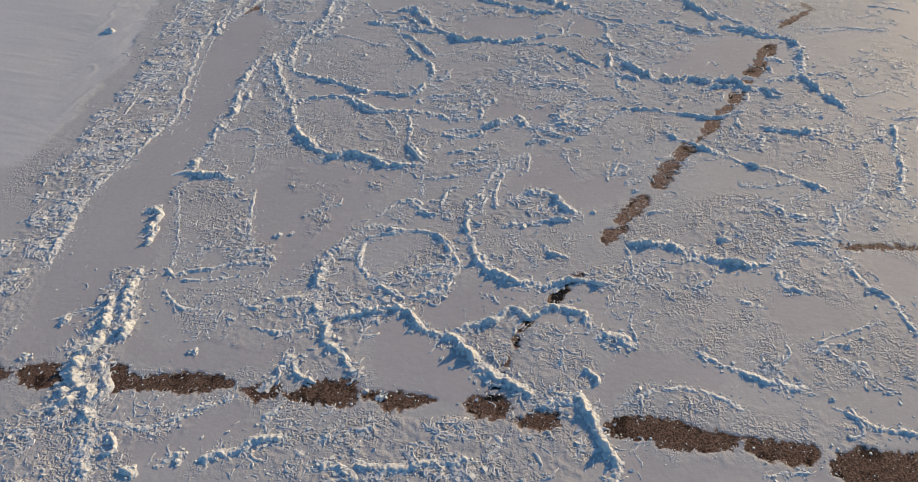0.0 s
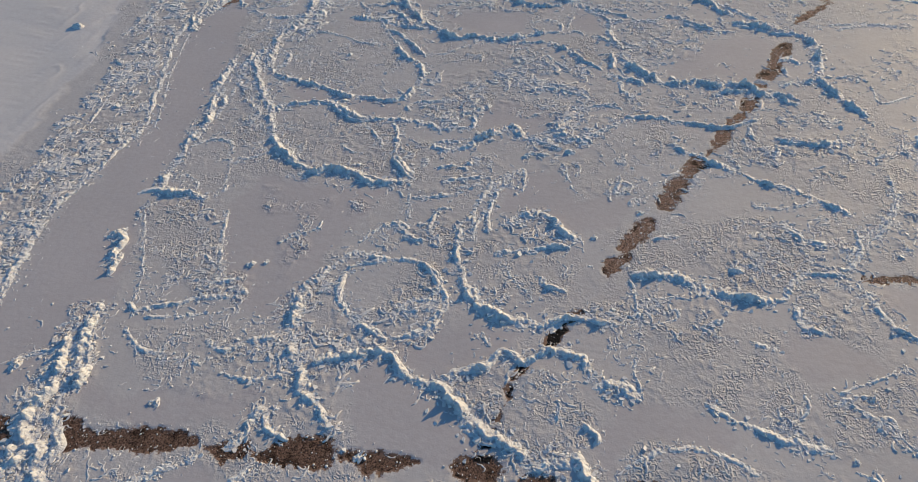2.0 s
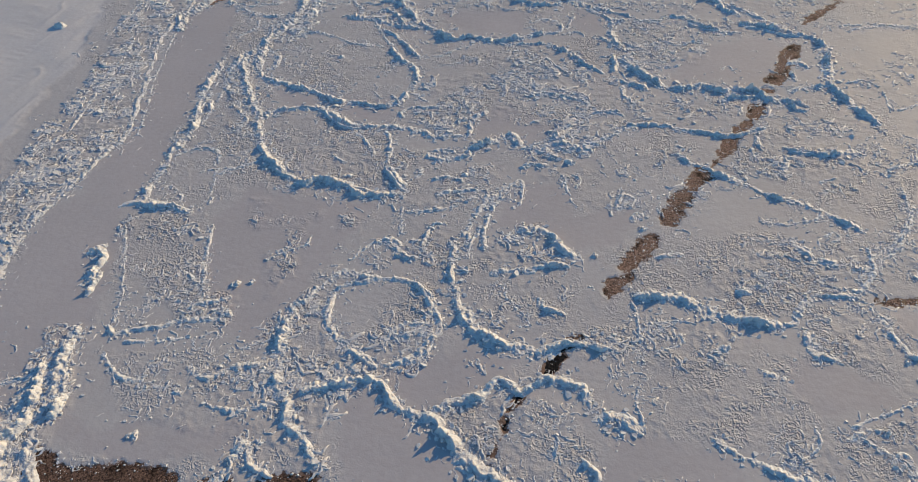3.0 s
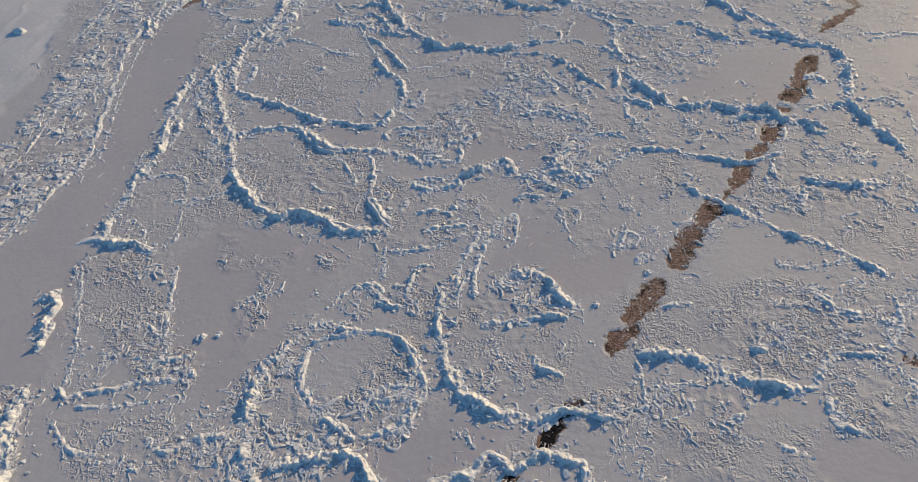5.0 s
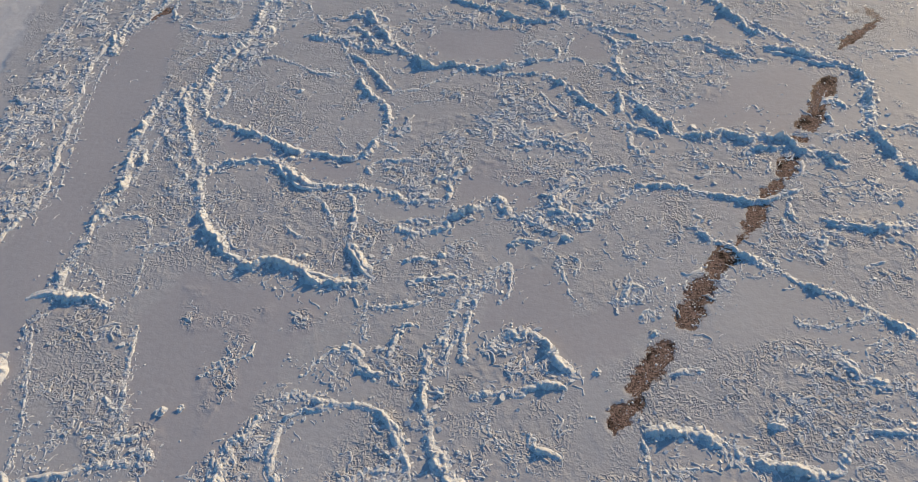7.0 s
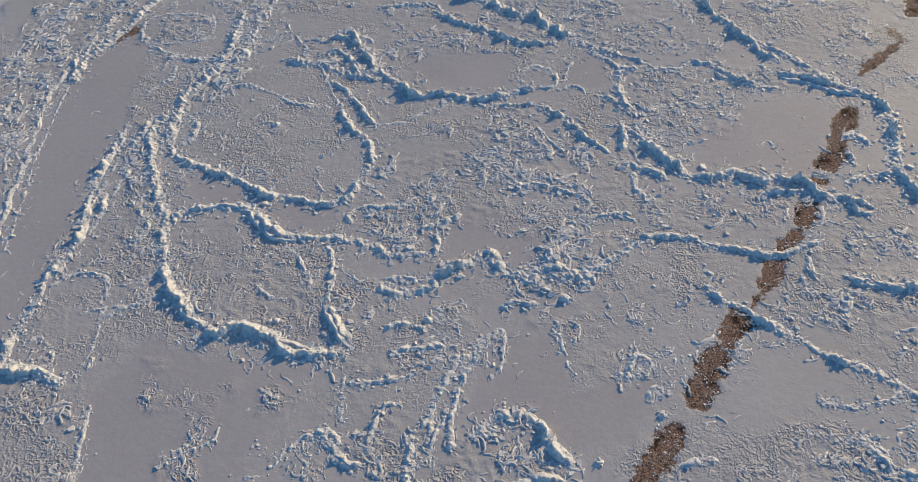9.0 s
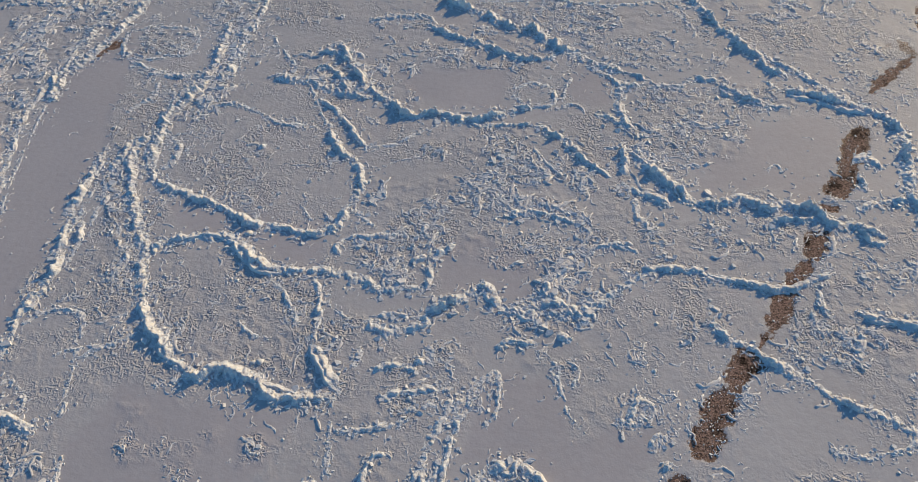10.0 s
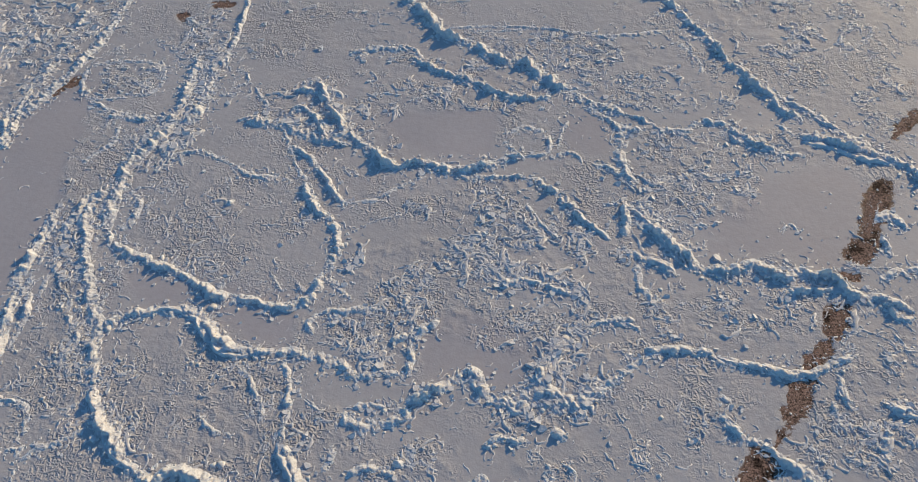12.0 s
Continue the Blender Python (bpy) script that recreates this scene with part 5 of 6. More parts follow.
ridge(0.6, 0.25, (-49.6, 86.0), (-48.8, 83.9), (-49.7, 82.0), (-50.2, 80.6))
ridge(1.4, 0.6, (-34.7, 94.4), (-32.4, 94.9), (-29.9, 93.1), (-27.7, 90.7), (-29.0, 88.8), (-31.6, 89.2), (-34.4, 89.7), (-37.6, 89.5))
ridge(0.8, 0.35, (-31.8, 87.5), (-28.4, 85.2), (-25.9, 82.8), (-24.4, 81.3))
ridge(0.6, 0.25, (-34.9, 83.0), (-31.4, 83.1), (-30.0, 83.0))
ridge(1.3, 0.5, (-60.0, 105.6), (-59.1, 99.4), (-58.9, 94.6), (-59.4, 89.1), (-60.1, 84.4), (-59.1, 80.4))
ridge(0.9, 0.3, (-60.5, 88.5), (-60.6, 79.3), (-54.9, 65.2), (-52.3, 58.5), (-52.5, 52.5), (-52.9, 43.5), (-50.9, 36.4), (-49.0, 31.7))
ridge(0.35, 0.1, (-59.3, 79.9), (-55.7, 69.8), (-53.0, 64.1), (-50.9, 58.8))
ridge(1, 0.4, (33.8, 78.1), (33.3, 72.9), (33.2, 69.0), (32.6, 64.5), (33.4, 62.1))
ridge(0.7, 0.25, (37.8, 80.5), (35.7, 79.6), (33.9, 78.8))
ridge(1.1, 0.45, (19.1, 74.0), (20.0, 73.2), (23.1, 73.5), (27.2, 74.8))
ridge(0.6, 0.2, (23.6, 57.0), (26.5, 59.0), (28.9, 62.9), (30.4, 67.5))
ridge(1.2, 0.5, (-52.0, 30.1), (-51.4, 30.9), (-51.0, 31.6))
ridge(1.2, 0.5, (-42.6, 38.3), (-42.8, 39.8), (-42.9, 41.7), (-44.4, 42.8))
ridge(0.5, 0.2, (-46.0, 79.8), (-43.7, 78.1), (-42.2, 77.1))
ridge(0.9, 0.4, (-47.3, 77.3), (-47.2, 74.5), (-47.1, 72.6))
ridge(0.6, 0.25, (-49.5, 76.0), (-48.4, 72.9), (-48.0, 69.2))
ridge(0.7, 0.3, (-43.2, 71.0), (-41.4, 67.9), (-39.0, 65.2), (-37.4, 62.6))
ridge(0.6, 0.25, (-42.7, 67.6), (-41.6, 65.6), (-40.3, 64.9))
ridge(0.6, 0.2, (26.6, 101.5), (31.5, 103.1), (36.3, 103.2))
ridge(0.9, 0.4, (-63.4, 101.8), (-62.4, 96.4), (-62.1, 93.8), (-61.5, 91.5), (-61.8, 89.4), (-60.9, 85.5), (-61.0, 83.7), (-58.8, 80.5))
ridge(0.6, 0.25, (-70.1, 100.8), (-67.6, 98.5), (-64.3, 98.1))
ridge(0.5, 0.2, (-69.8, 94.6), (-66.8, 94.3), (-67.1, 92.6))
ridge(0.6, 0.25, (-55.8, 89.9), (-54.5, 88.4), (-50.9, 87.5), (-45.3, 88.0))
ridge(0.4, 0.15, (-52.6, 90.2), (-50.6, 90.3), (-48.7, 90.7))
ridge(1.3, 0.5, (-46.8, 97.5), (-45.9, 93.3), (-44.9, 88.5), (-46.0, 84.9), (-46.1, 82.4), (-45.3, 79.2), (-44.9, 76.8), (-43.5, 74.1))
ridge(0.7, 0.3, (-45.1, 78.9), (-43.2, 78.3), (-42.4, 77.4), (-42.1, 75.1), (-42.9, 74.6))
ridge(0.35, 0.13, (-40.9, 76.4), (-41.4, 77.7), (-40.0, 78.4))
ridge(0.9, 0.35, (-38.3, 89.2), (-36.7, 89.9), (-34.8, 89.8), (-33.2, 90.5))
ridge(0.8, 0.4, (-33.7, 90.8), (-33.1, 92.2), (-31.2, 91.6), (-29.8, 89.6), (-27.9, 88.6), (-26.4, 89.0))
ridge(0.7, 0.35, (-33.1, 96.8), (-32.0, 95.7), (-29.4, 94.9))
ridge(0.5, 0.16, (-24.5, 81.9), (-22.1, 82.8), (-20.5, 84.6), (-19.2, 86.1))
ridge(0.3, 0.09, (-23.2, 78.5), (-21.3, 80.6), (-19.1, 81.8))
ridge(0.4, 0.15, (-26.9, 94.9), (-26.4, 96.1), (-23.7, 96.3))
ridge(0.4, 0.13, (-22.9, 95.6), (-20.9, 97.0), (-18.3, 96.4))
ridge(0.8, 0.35, (-15.8, 87.2), (-13.2, 87.6), (-9.6, 88.5))
ridge(0.5, 0.2, (-9.0, 85.4), (-7.1, 83.5), (-5.4, 82.3))
ridge(0.5, 0.18, (-12.4, 86.6), (-11.4, 85.8))
ridge(0.5, 0.18, (-7.6, 110.5), (-4.7, 110.1), (-3.8, 110.5))
ridge(0.6, 0.25, (12.2, 100.7), (14.2, 99.2))
ridge(0.3, 0.13, (19.1, 116.8), (22.2, 118.1), (21.3, 115.3), (19.5, 113.8), (19.1, 115.8))
ridge(0.4, 0.14, (13.3, 112.9), (14.9, 114.8), (16.7, 116.2))
ridge(0.6, 0.25, (5.0, 86.5), (6.5, 86.9), (7.6, 87.5))
ridge(0.35, 0.15, (12.3, 87.3), (13.1, 88.5), (13.8, 87.6))
ridge(0.9, 0.4, (19.9, 90.7), (21.4, 91.6), (22.3, 89.9))
ridge(0.7, 0.3, (-46.3, 67.2), (-44.9, 64.3), (-44.6, 62.2))
ridge(0.5, 0.22, (-45.5, 70.4), (-45.6, 68.6), (-45.3, 66.9))
ridge(0.8, 0.35, (-40.7, 61.7), (-40.1, 62.6), (-40.1, 64.2), (-40.1, 64.9))
ridge(0.6, 0.22, (-35.1, 58.3), (-36.1, 57.1), (-37.7, 56.1), (-38.3, 55.0))
ridge(0.5, 0.2, (-28.0, 61.0), (-26.6, 60.3), (-24.8, 60.2))
ridge(0.5, 0.2, (-35.3, 62.2), (-33.8, 63.0))
ridge(0.3, 0.1, (-22.3, 65.5), (-21.0, 63.9), (-19.2, 63.4))
ridge(0.5, 0.3, (-17.4, 64.4), (-15.8, 64.7), (-14.5, 65.1))
ridge(0.6, 0.25, (-17.7, 61.3), (-17.5, 60.1), (-18.0, 59.4))
ridge(0.3, 0.12, (-27.8, 73.4), (-26.2, 72.0))
ridge(0.6, 0.25, (-23.3, 74.2), (-21.8, 73.4), (-20.5, 72.6))
ridge(0.8, 0.35, (-9.6, 76.8), (-7.5, 77.6), (-5.6, 77.5), (-3.9, 77.4))
ridge(0.6, 0.3, (-1.9, 74.9), (-0.3, 75.8), (1.4, 76.1))
ridge(0.5, 0.2, (-8.4, 71.1), (-7.6, 71.9), (-6.8, 72.4))
ridge(1, 0.45, (-7.7, 63.7), (-6.4, 64.6), (-4.5, 65.1))
ridge(0.4, 0.16, (-3.3, 63.8), (-2.7, 62.8))
ridge(0.4, 0.16, (-2.0, 64.6), (-1.3, 63.5))
ridge(0.8, 0.4, (-5.3, 71.0), (-4.6, 69.5), (-3.1, 68.5))
ridge(0.6, 0.25, (16.0, 75.3), (16.2, 73.5), (16.8, 73.2))
ridge(0.6, 0.25, (18.8, 71.2), (18.7, 69.1))
ridge(0.3, 0.12, (14.7, 83.6), (17.1, 84.9), (21.2, 86.0))
ridge(1, 0.5, (19.1, 82.9), (20.1, 82.1), (20.8, 81.2), (22.0, 81.4))
ridge(0.8, 0.4, (20.4, 89.1), (20.9, 87.1))
ridge(0.5, 0.2, (7.6, 71.7), (8.8, 71.1))
ridge(0.9, 0.45, (-44.6, 41.6), (-44.2, 42.6), (-43.4, 43.2))
ridge(0.8, 0.45, (-42.1, 40.4), (-41.9, 38.9), (-41.6, 37.3))
ridge(0.5, 0.18, (-34.1, 42.1), (-32.5, 41.1), (-31.4, 40.5))
ridge(0.8, 0.4, (-21.4, 43.7), (-20.3, 45.8), (-18.3, 45.8), (-17.4, 46.1))
ridge(0.7, 0.3, (-18.8, 49.7), (-17.2, 50.4), (-15.8, 49.3), (-14.0, 48.9))
ridge(0.7, 0.3, (-11.5, 52.4), (-11.1, 49.9), (-10.3, 48.3))
ridge(0.5, 0.2, (-19.9, 47.3), (-19.6, 48.5), (-19.1, 49.1))
ridge(0.4, 0.15, (-27.8, 45.3), (-26.2, 47.0), (-25.0, 47.9), (-24.9, 49.3))
ridge(0.35, 0.18, (-3.3, 63.5), (-2.8, 61.7))
ridge(0.35, 0.18, (-2.3, 64.1), (-1.4, 63.5), (-1.5, 62.0))
ridge(0.6, 0.3, (2.7, 60.1), (3.1, 62.0), (4.2, 61.9), (4.0, 60.4))
ridge(0.6, 0.25, (4.2, 58.7), (4.8, 59.8), (5.8, 59.5))
ridge(0.7, 0.3, (5.3, 49.0), (5.8, 47.6), (5.3, 46.6))
ridge(0.4, 0.2, (6.5, 44.7), (6.5, 46.4), (8.7, 47.5), (9.0, 45.9))
ridge(0.35, 0.15, (21.7, 60.9), (22.7, 61.7), (23.1, 61.2), (22.3, 60.3))
ridge(0.6, 0.25, (25.2, 60.6), (25.6, 58.8), (25.0, 56.4), (23.3, 54.2))
ridge(0.6, 0.3, (-13.9, 39.8), (-12.8, 41.6), (-11.1, 42.3))
ridge(0.5, 0.25, (-19.9, 42.5), (-19.4, 40.4), (-18.4, 39.2), (-16.1, 38.3), (-14.3, 37.4))
ridge(0.6, 0.3, (-14.0, 45.9), (-12.2, 45.5), (-11.0, 44.2), (-11.6, 42.5))
ridge(1, 0.6, (-40.0, 34.4), (-38.9, 31.2), (-36.6, 27.8), (-36.9, 26.2))
ridge(1.2, 0.6, (-40.4, 30.8), (-38.3, 25.7), (-38.5, 23.7), (-37.8, 21.7), (-37.2, 19.3))
ridge(1, 0.5, (-37.0, 24.7), (-35.6, 22.6), (-34.4, 21.7), (-34.8, 20.5))
ridge(0.6, 0.3, (-43.2, 26.8), (-42.9, 27.6), (-40.2, 29.0))
ridge(0.6, 0.3, (-32.4, 17.4), (-31.3, 18.1), (-30.2, 17.2), (-31.0, 16.3))
ridge(0.9, 0.4, (-26.1, 16.6), (-25.6, 17.6), (-24.5, 18.0))
ridge(0.7, 0.35, (-21.2, 27.3), (-20.9, 28.3), (-19.4, 26.9), (-17.7, 26.7))
ridge(0.6, 0.25, (-15.2, 21.9), (-13.6, 23.0), (-11.6, 24.1))
ridge(0.6, 0.3, (3.2, 33.7), (4.4, 32.9), (4.4, 32.0))
ridge(0.5, 0.2, (-2.4, 25.9), (-1.9, 25.0), (-2.7, 23.6))
ridge(0.5, 0.2, (21.7, 40.1), (23.0, 41.1), (24.4, 41.6))
ridge(0.5, 0.2, (24.2, 38.9), (25.2, 39.7), (25.8, 39.3))
ridge(0.7, 0.25, (19.4, 49.7), (19.8, 47.5), (21.9, 46.9))
ridge(0.35, 0.15, (16.9, 27.4), (18.3, 28.1), (20.5, 28.7))
ridge(0.6, 0.25, (28.9, 72.6), (31.0, 74.0), (32.5, 74.1))
ridge(0.4, 0.15, (30.2, 87.2), (30.8, 83.6), (33.3, 85.0), (34.9, 86.1))
ridge(0.5, 0.2, (26.4, 87.8), (28.3, 89.1), (30.0, 87.9))
ridge(0.5, 0.2, (29.7, 69.9), (29.6, 65.5), (28.0, 62.1), (25.9, 59.2), (23.9, 55.9))
ridge(0.4, 0.15, (16.1, 61.9), (18.2, 61.8), (21.2, 62.9))
ridge(0.5, 0.2, (-2.2, 74.2), (-0.2, 75.7), (2.0, 75.2))
ridge(0.5, 0.2, (-14.7, 58.3), (-11.5, 59.1), (-10.0, 59.8))
ridge(0.4, 0.2, (-59.1, 57.5), (-60.5, 63.8), (-62.0, 70.1), (-63.7, 77.0))
ridge(0.4, 0.15, (-57.8, 44.7), (-59.7, 50.1), (-60.6, 54.4))
ridge(0.6, 0.3, (18.8, 72.0), (18.8, 69.6))
ridge(0.5, 0.2, (15.5, 73.0), (15.9, 71.3))
ridge(0.5, 0.2, (16.3, 74.8), (16.4, 72.9), (17.1, 72.8))
ridge(0.8, 0.35, (24.1, 78.1), (25.4, 78.1))
ridge(0.4, 0.15, (21.9, 68.7), (23.8, 69.8))
ridge(0.6, 0.25, (-13.9, 56.8), (-12.2, 57.5), (-10.7, 58.7))
ridge(0.6, 0.25, (-16.3, 59.6), (-14.6, 60.5), (-12.9, 60.6))
ridge(0.6, 0.25, (-16.5, 54.9), (-15.2, 55.2), (-13.7, 56.1))
ridge(0.6, 0.3, (-14.3, 50.6), (-14.1, 53.3), (-13.0, 54.0))
ridge(0.7, 0.35, (-11.9, 51.9), (-11.1, 50.3), (-11.0, 48.7))
ridge(0.7, 0.3, (-18.4, 50.3), (-17.2, 50.8), (-16.0, 50.0))
ridge(0.7, 0.3, (-16.5, 49.4), (-15.2, 48.9), (-14.2, 48.7))
ridge(0.5, 0.2, (-19.5, 48.6), (-19.0, 49.6), (-18.2, 50.3))
ridge(0.9, 0.3, (-33.6, 91.3), (-32.7, 92.1), (-30.9, 91.5), (-29.3, 89.8), (-27.1, 89.0))
ridge(0.5, 0.15, (18.6, 114.1), (19.7, 117.0), (22.2, 118.1), (21.9, 116.4), (20.1, 114.2), (18.9, 113.5))
ridge(0.8, 0.28, (9.8, 107.3), (11.2, 105.6), (13.3, 103.9), (16.0, 102.6), (18.4, 100.6), (20.3, 99.4))
ridge(0.7, 0.28, (7.9, 98.3), (9.5, 97.2), (12.1, 96.7), (14.6, 97.0))
ridge(0.6, 0.25, (28.5, 101.0), (32.3, 103.1), (36.3, 103.6), (37.3, 102.5))
ridge(0.5, 0.2, (30.0, 66.9), (29.1, 63.4), (27.9, 61.6), (26.7, 60.6))
ridge(0.6, 0.25, (18.7, 59.7), (19.8, 59.4), (20.8, 57.8), (22.7, 57.3))
ridge(0.5, 0.18, (35.9, 111.5), (39.2, 111.4), (41.8, 110.3))
ridge(0.7, 0.3, (-8.7, 51.5), (-9.0, 53.9), (-9.1, 57.1), (-8.2, 60.0))
ridge(0.6, 0.25, (-10.2, 51.4), (-10.6, 54.3), (-10.3, 56.4), (-9.8, 59.0))
ridge(0.5, 0.2, (-17.9, 55.2), (-17.3, 53.2), (-16.4, 51.2))
ridge(0.9, 0.42, (-24.6, 66.9), (-23.0, 67.2), (-20.9, 67.3), (-19.3, 66.9), (-18.0, 66.5), (-16.2, 67.1), (-14.7, 67.5))
ridge(0.5, 0.2, (-28.9, 83.3), (-31.4, 86.3), (-33.7, 89.2))
ridge(0.6, 0.25, (-30.4, 100.8), (-28.8, 102.5), (-27.1, 103.7), (-24.8, 103.5), (-23.4, 102.2), (-19.8, 100.4), (-17.8, 99.7))
ridge(0.5, 0.2, (-51.5, 103.3), (-49.0, 102.0), (-46.9, 101.7), (-44.8, 101.1))
ridge(0.35, 0.12, (-19.9, 108.1), (-16.7, 108.6), (-13.4, 109.8))
ridge(0.5, 0.22, (3.5, 109.6), (4.8, 107.7), (4.9, 106.4))
ridge(0.4, 0.15, (-7.2, 96.6), (-7.3, 92.9), (-5.6, 92.4), (-4.9, 91.2))
ridge(0.5, 0.22, (-12.9, 37.2), (-11.4, 38.1), (-10.3, 39.6), (-10.0, 41.5), (-10.1, 42.5))
ridge(0.5, 0.2, (-14.4, 40.7), (-12.9, 40.5), (-11.1, 41.7))
ridge(0.35, 0.12, (6.4, 44.3), (8.2, 44.5), (9.8, 45.7), (9.3, 46.7))
ridge(0.4, 0.15, (6.4, 46.7), (8.7, 47.5), (9.7, 48.2))
ridge(0.4, 0.15, (13.8, 47.5), (13.2, 46.1), (11.8, 45.1), (12.8, 44.6))
ridge(0.35, 0.12, (-6.6, 38.9), (-6.1, 39.9), (-5.3, 38.8))
ridge(0.3, 0.1, (-6.0, 48.3), (-5.0, 46.4), (-2.8, 44.5), (-3.5, 43.8))
ridge(0.35, 0.13, (-25.2, 35.8), (-24.5, 36.6), (-23.4, 37.2), (-22.5, 37.7))
ridge(0.5, 0.2, (-43.3, 26.7), (-42.5, 28.2), (-40.8, 29.2))
ridge(0.5, 0.2, (21.9, 41.0), (23.6, 42.4), (25.7, 43.7), (27.7, 45.1))
ridge(0.4, 0.16, (25.7, 39.3), (26.4, 38.1), (27.8, 37.7))
ridge(0.3, 0.1, (11.6, 44.4), (13.4, 44.4), (14.6, 44.2))
ridge(0.4, 0.15, (19.3, 40.5), (19.7, 39.6), (18.9, 38.2), (17.3, 36.6))
ridge(0.5, 0.2, (23.7, 35.4), (24.4, 33.3), (23.5, 32.3), (23.4, 33.5))
ridge(0.5, 0.22, (-67.4, 94.1), (-69.2, 91.1), (-69.4, 87.8), (-68.3, 81.2), (-68.2, 77.3))
ridge(0.35, 0.14, (-28.1, 45.8), (-27.0, 46.8), (-26.2, 47.7), (-25.9, 48.8))
ridge(0.4, 0.16, (-44.7, 56.5), (-43.8, 57.6), (-42.2, 58.6), (-40.9, 58.7))


# ---- smooth wind-packed drifts along the crests ----
def drift(width, height, *points):
    """A smooth bank of snow: gentle on its windward side, with a sharp lip and a steep, scalloped lee."""
    seed = int(abs(points[0][0]) * 10) * 7 + int(points[0][1] * 10)
    width *= 0.72
    path = smooth_path(points, 0.1)
    way = np.gradient(path, axis=0)
    way /= np.hypot(way[:, 0], way[:, 1])[:, None] + 1e-9
    side = np.stack([-way[:, 1], way[:, 0]], 1)
    s = np.arange(len(path)) * 0.1
    path = path + side * (0.26 * fbm(s, s * 0 + seed, 1.4, 3, seed, 0.7))[:, None]
    ends = np.clip(np.minimum(s, s[-1] - s) / (1.8 * width), 0, 1)
    tall = 0.68 * height ** 1.3 * ends * np.clip(0.85 + 1.2 * fbm(s, s * 0, 1.1, 3, seed + 1, 0.7), 0.35, 1.6)
    u = np.linspace(-1, 1, 19)
    x, y = path[:, :1] + side[:, :1] * width * 0.62 * u, path[:, 1:] + side[:, 1:] * width * 0.62 * u
    banked = 1 if (side.mean(0) @ (0.53, 0.85)) > 0 else -1
    metres = 0.62 * width * banked * u + 0.16 * fbm(x, y, 0.8, 3, 83, 0.7)
    form = np.where(metres > 0, np.exp(-(metres / (0.42 * width)) ** 1.6), np.exp(-(-metres / (0.14 * width)) ** 1.4))
    z = tall[:, None] * form * np.clip((1 - np.abs(u)) * 4, 0, 1) + (0.07 * fbm(x, y, 0.5, 3, 85, 0.7) + 0.08 * domes(x, y, 0.3, 65)) * form - 0.03 - 0.08 * np.abs(u) ** 6
    verts = np.stack([x, y, z + ground_height(x.ravel(), y.ravel()).reshape(x.shape).clip(-0.02, 0.1)], -1).reshape(-1, 3)
    ob = new("snow_drift", mesh_of("snow_drift", verts, grid_faces(*x.shape)[:, ::-1], RIDGE_SNOW))
    span = "long" if s[-1] > 5 else "short"
    return tagged(ob, span + " smooth bank of wind-packed snow along a broken ice ridge", "snow drift", "snow drifts")


drift(1.5, 0.6, (-45.8, 48.2), (-44.7, 48.9), (-42.9, 49.4), (-40.8, 49.5), (-39.6, 49.1))
drift(1.1, 0.55, (-21.8, 60.7), (-20.4, 59.1), (-18.7, 57.8), (-17.8, 57.2))
drift(1, 0.4, (-36.9, 66.9), (-34.3, 68.2), (-32.5, 68.2), (-30.4, 66.9), (-28.4, 65.9), (-26.3, 66.1))
drift(1.3, 0.6, (14.4, 98.9), (16.5, 98.4), (18.7, 98.0), (22.3, 97.4))
drift(0.9, 0.35, (-0.6, 87.3), (1.3, 86.0), (3.6, 83.2), (5.1, 81.7))
drift(0.9, 0.35, (7.0, 74.7), (9.0, 74.3), (11.4, 74.1))
drift(1, 0.4, (18.7, 73.8), (19.8, 73.1), (21.8, 73.2), (25.3, 74.1))
drift(1.4, 0.5, (3.6, 36.8), (4.9, 37.6), (6.4, 37.6), (7.4, 36.9))
drift(1.1, 0.45, (-4.9, 37.3), (-3.8, 38.5), (-2.1, 37.9), (-0.9, 38.8))
drift(1.1, 0.5, (-35.3, 58.9), (-33.2, 57.6), (-31.2, 56.7), (-29.6, 56.0))
drift(1, 0.42, (-25.0, 56.6), (-23.3, 56.6), (-21.5, 56.5), (-19.8, 56.8))
drift(1, 0.4, (-4.5, 85.2), (-2.7, 84.0), (-1.3, 83.1))


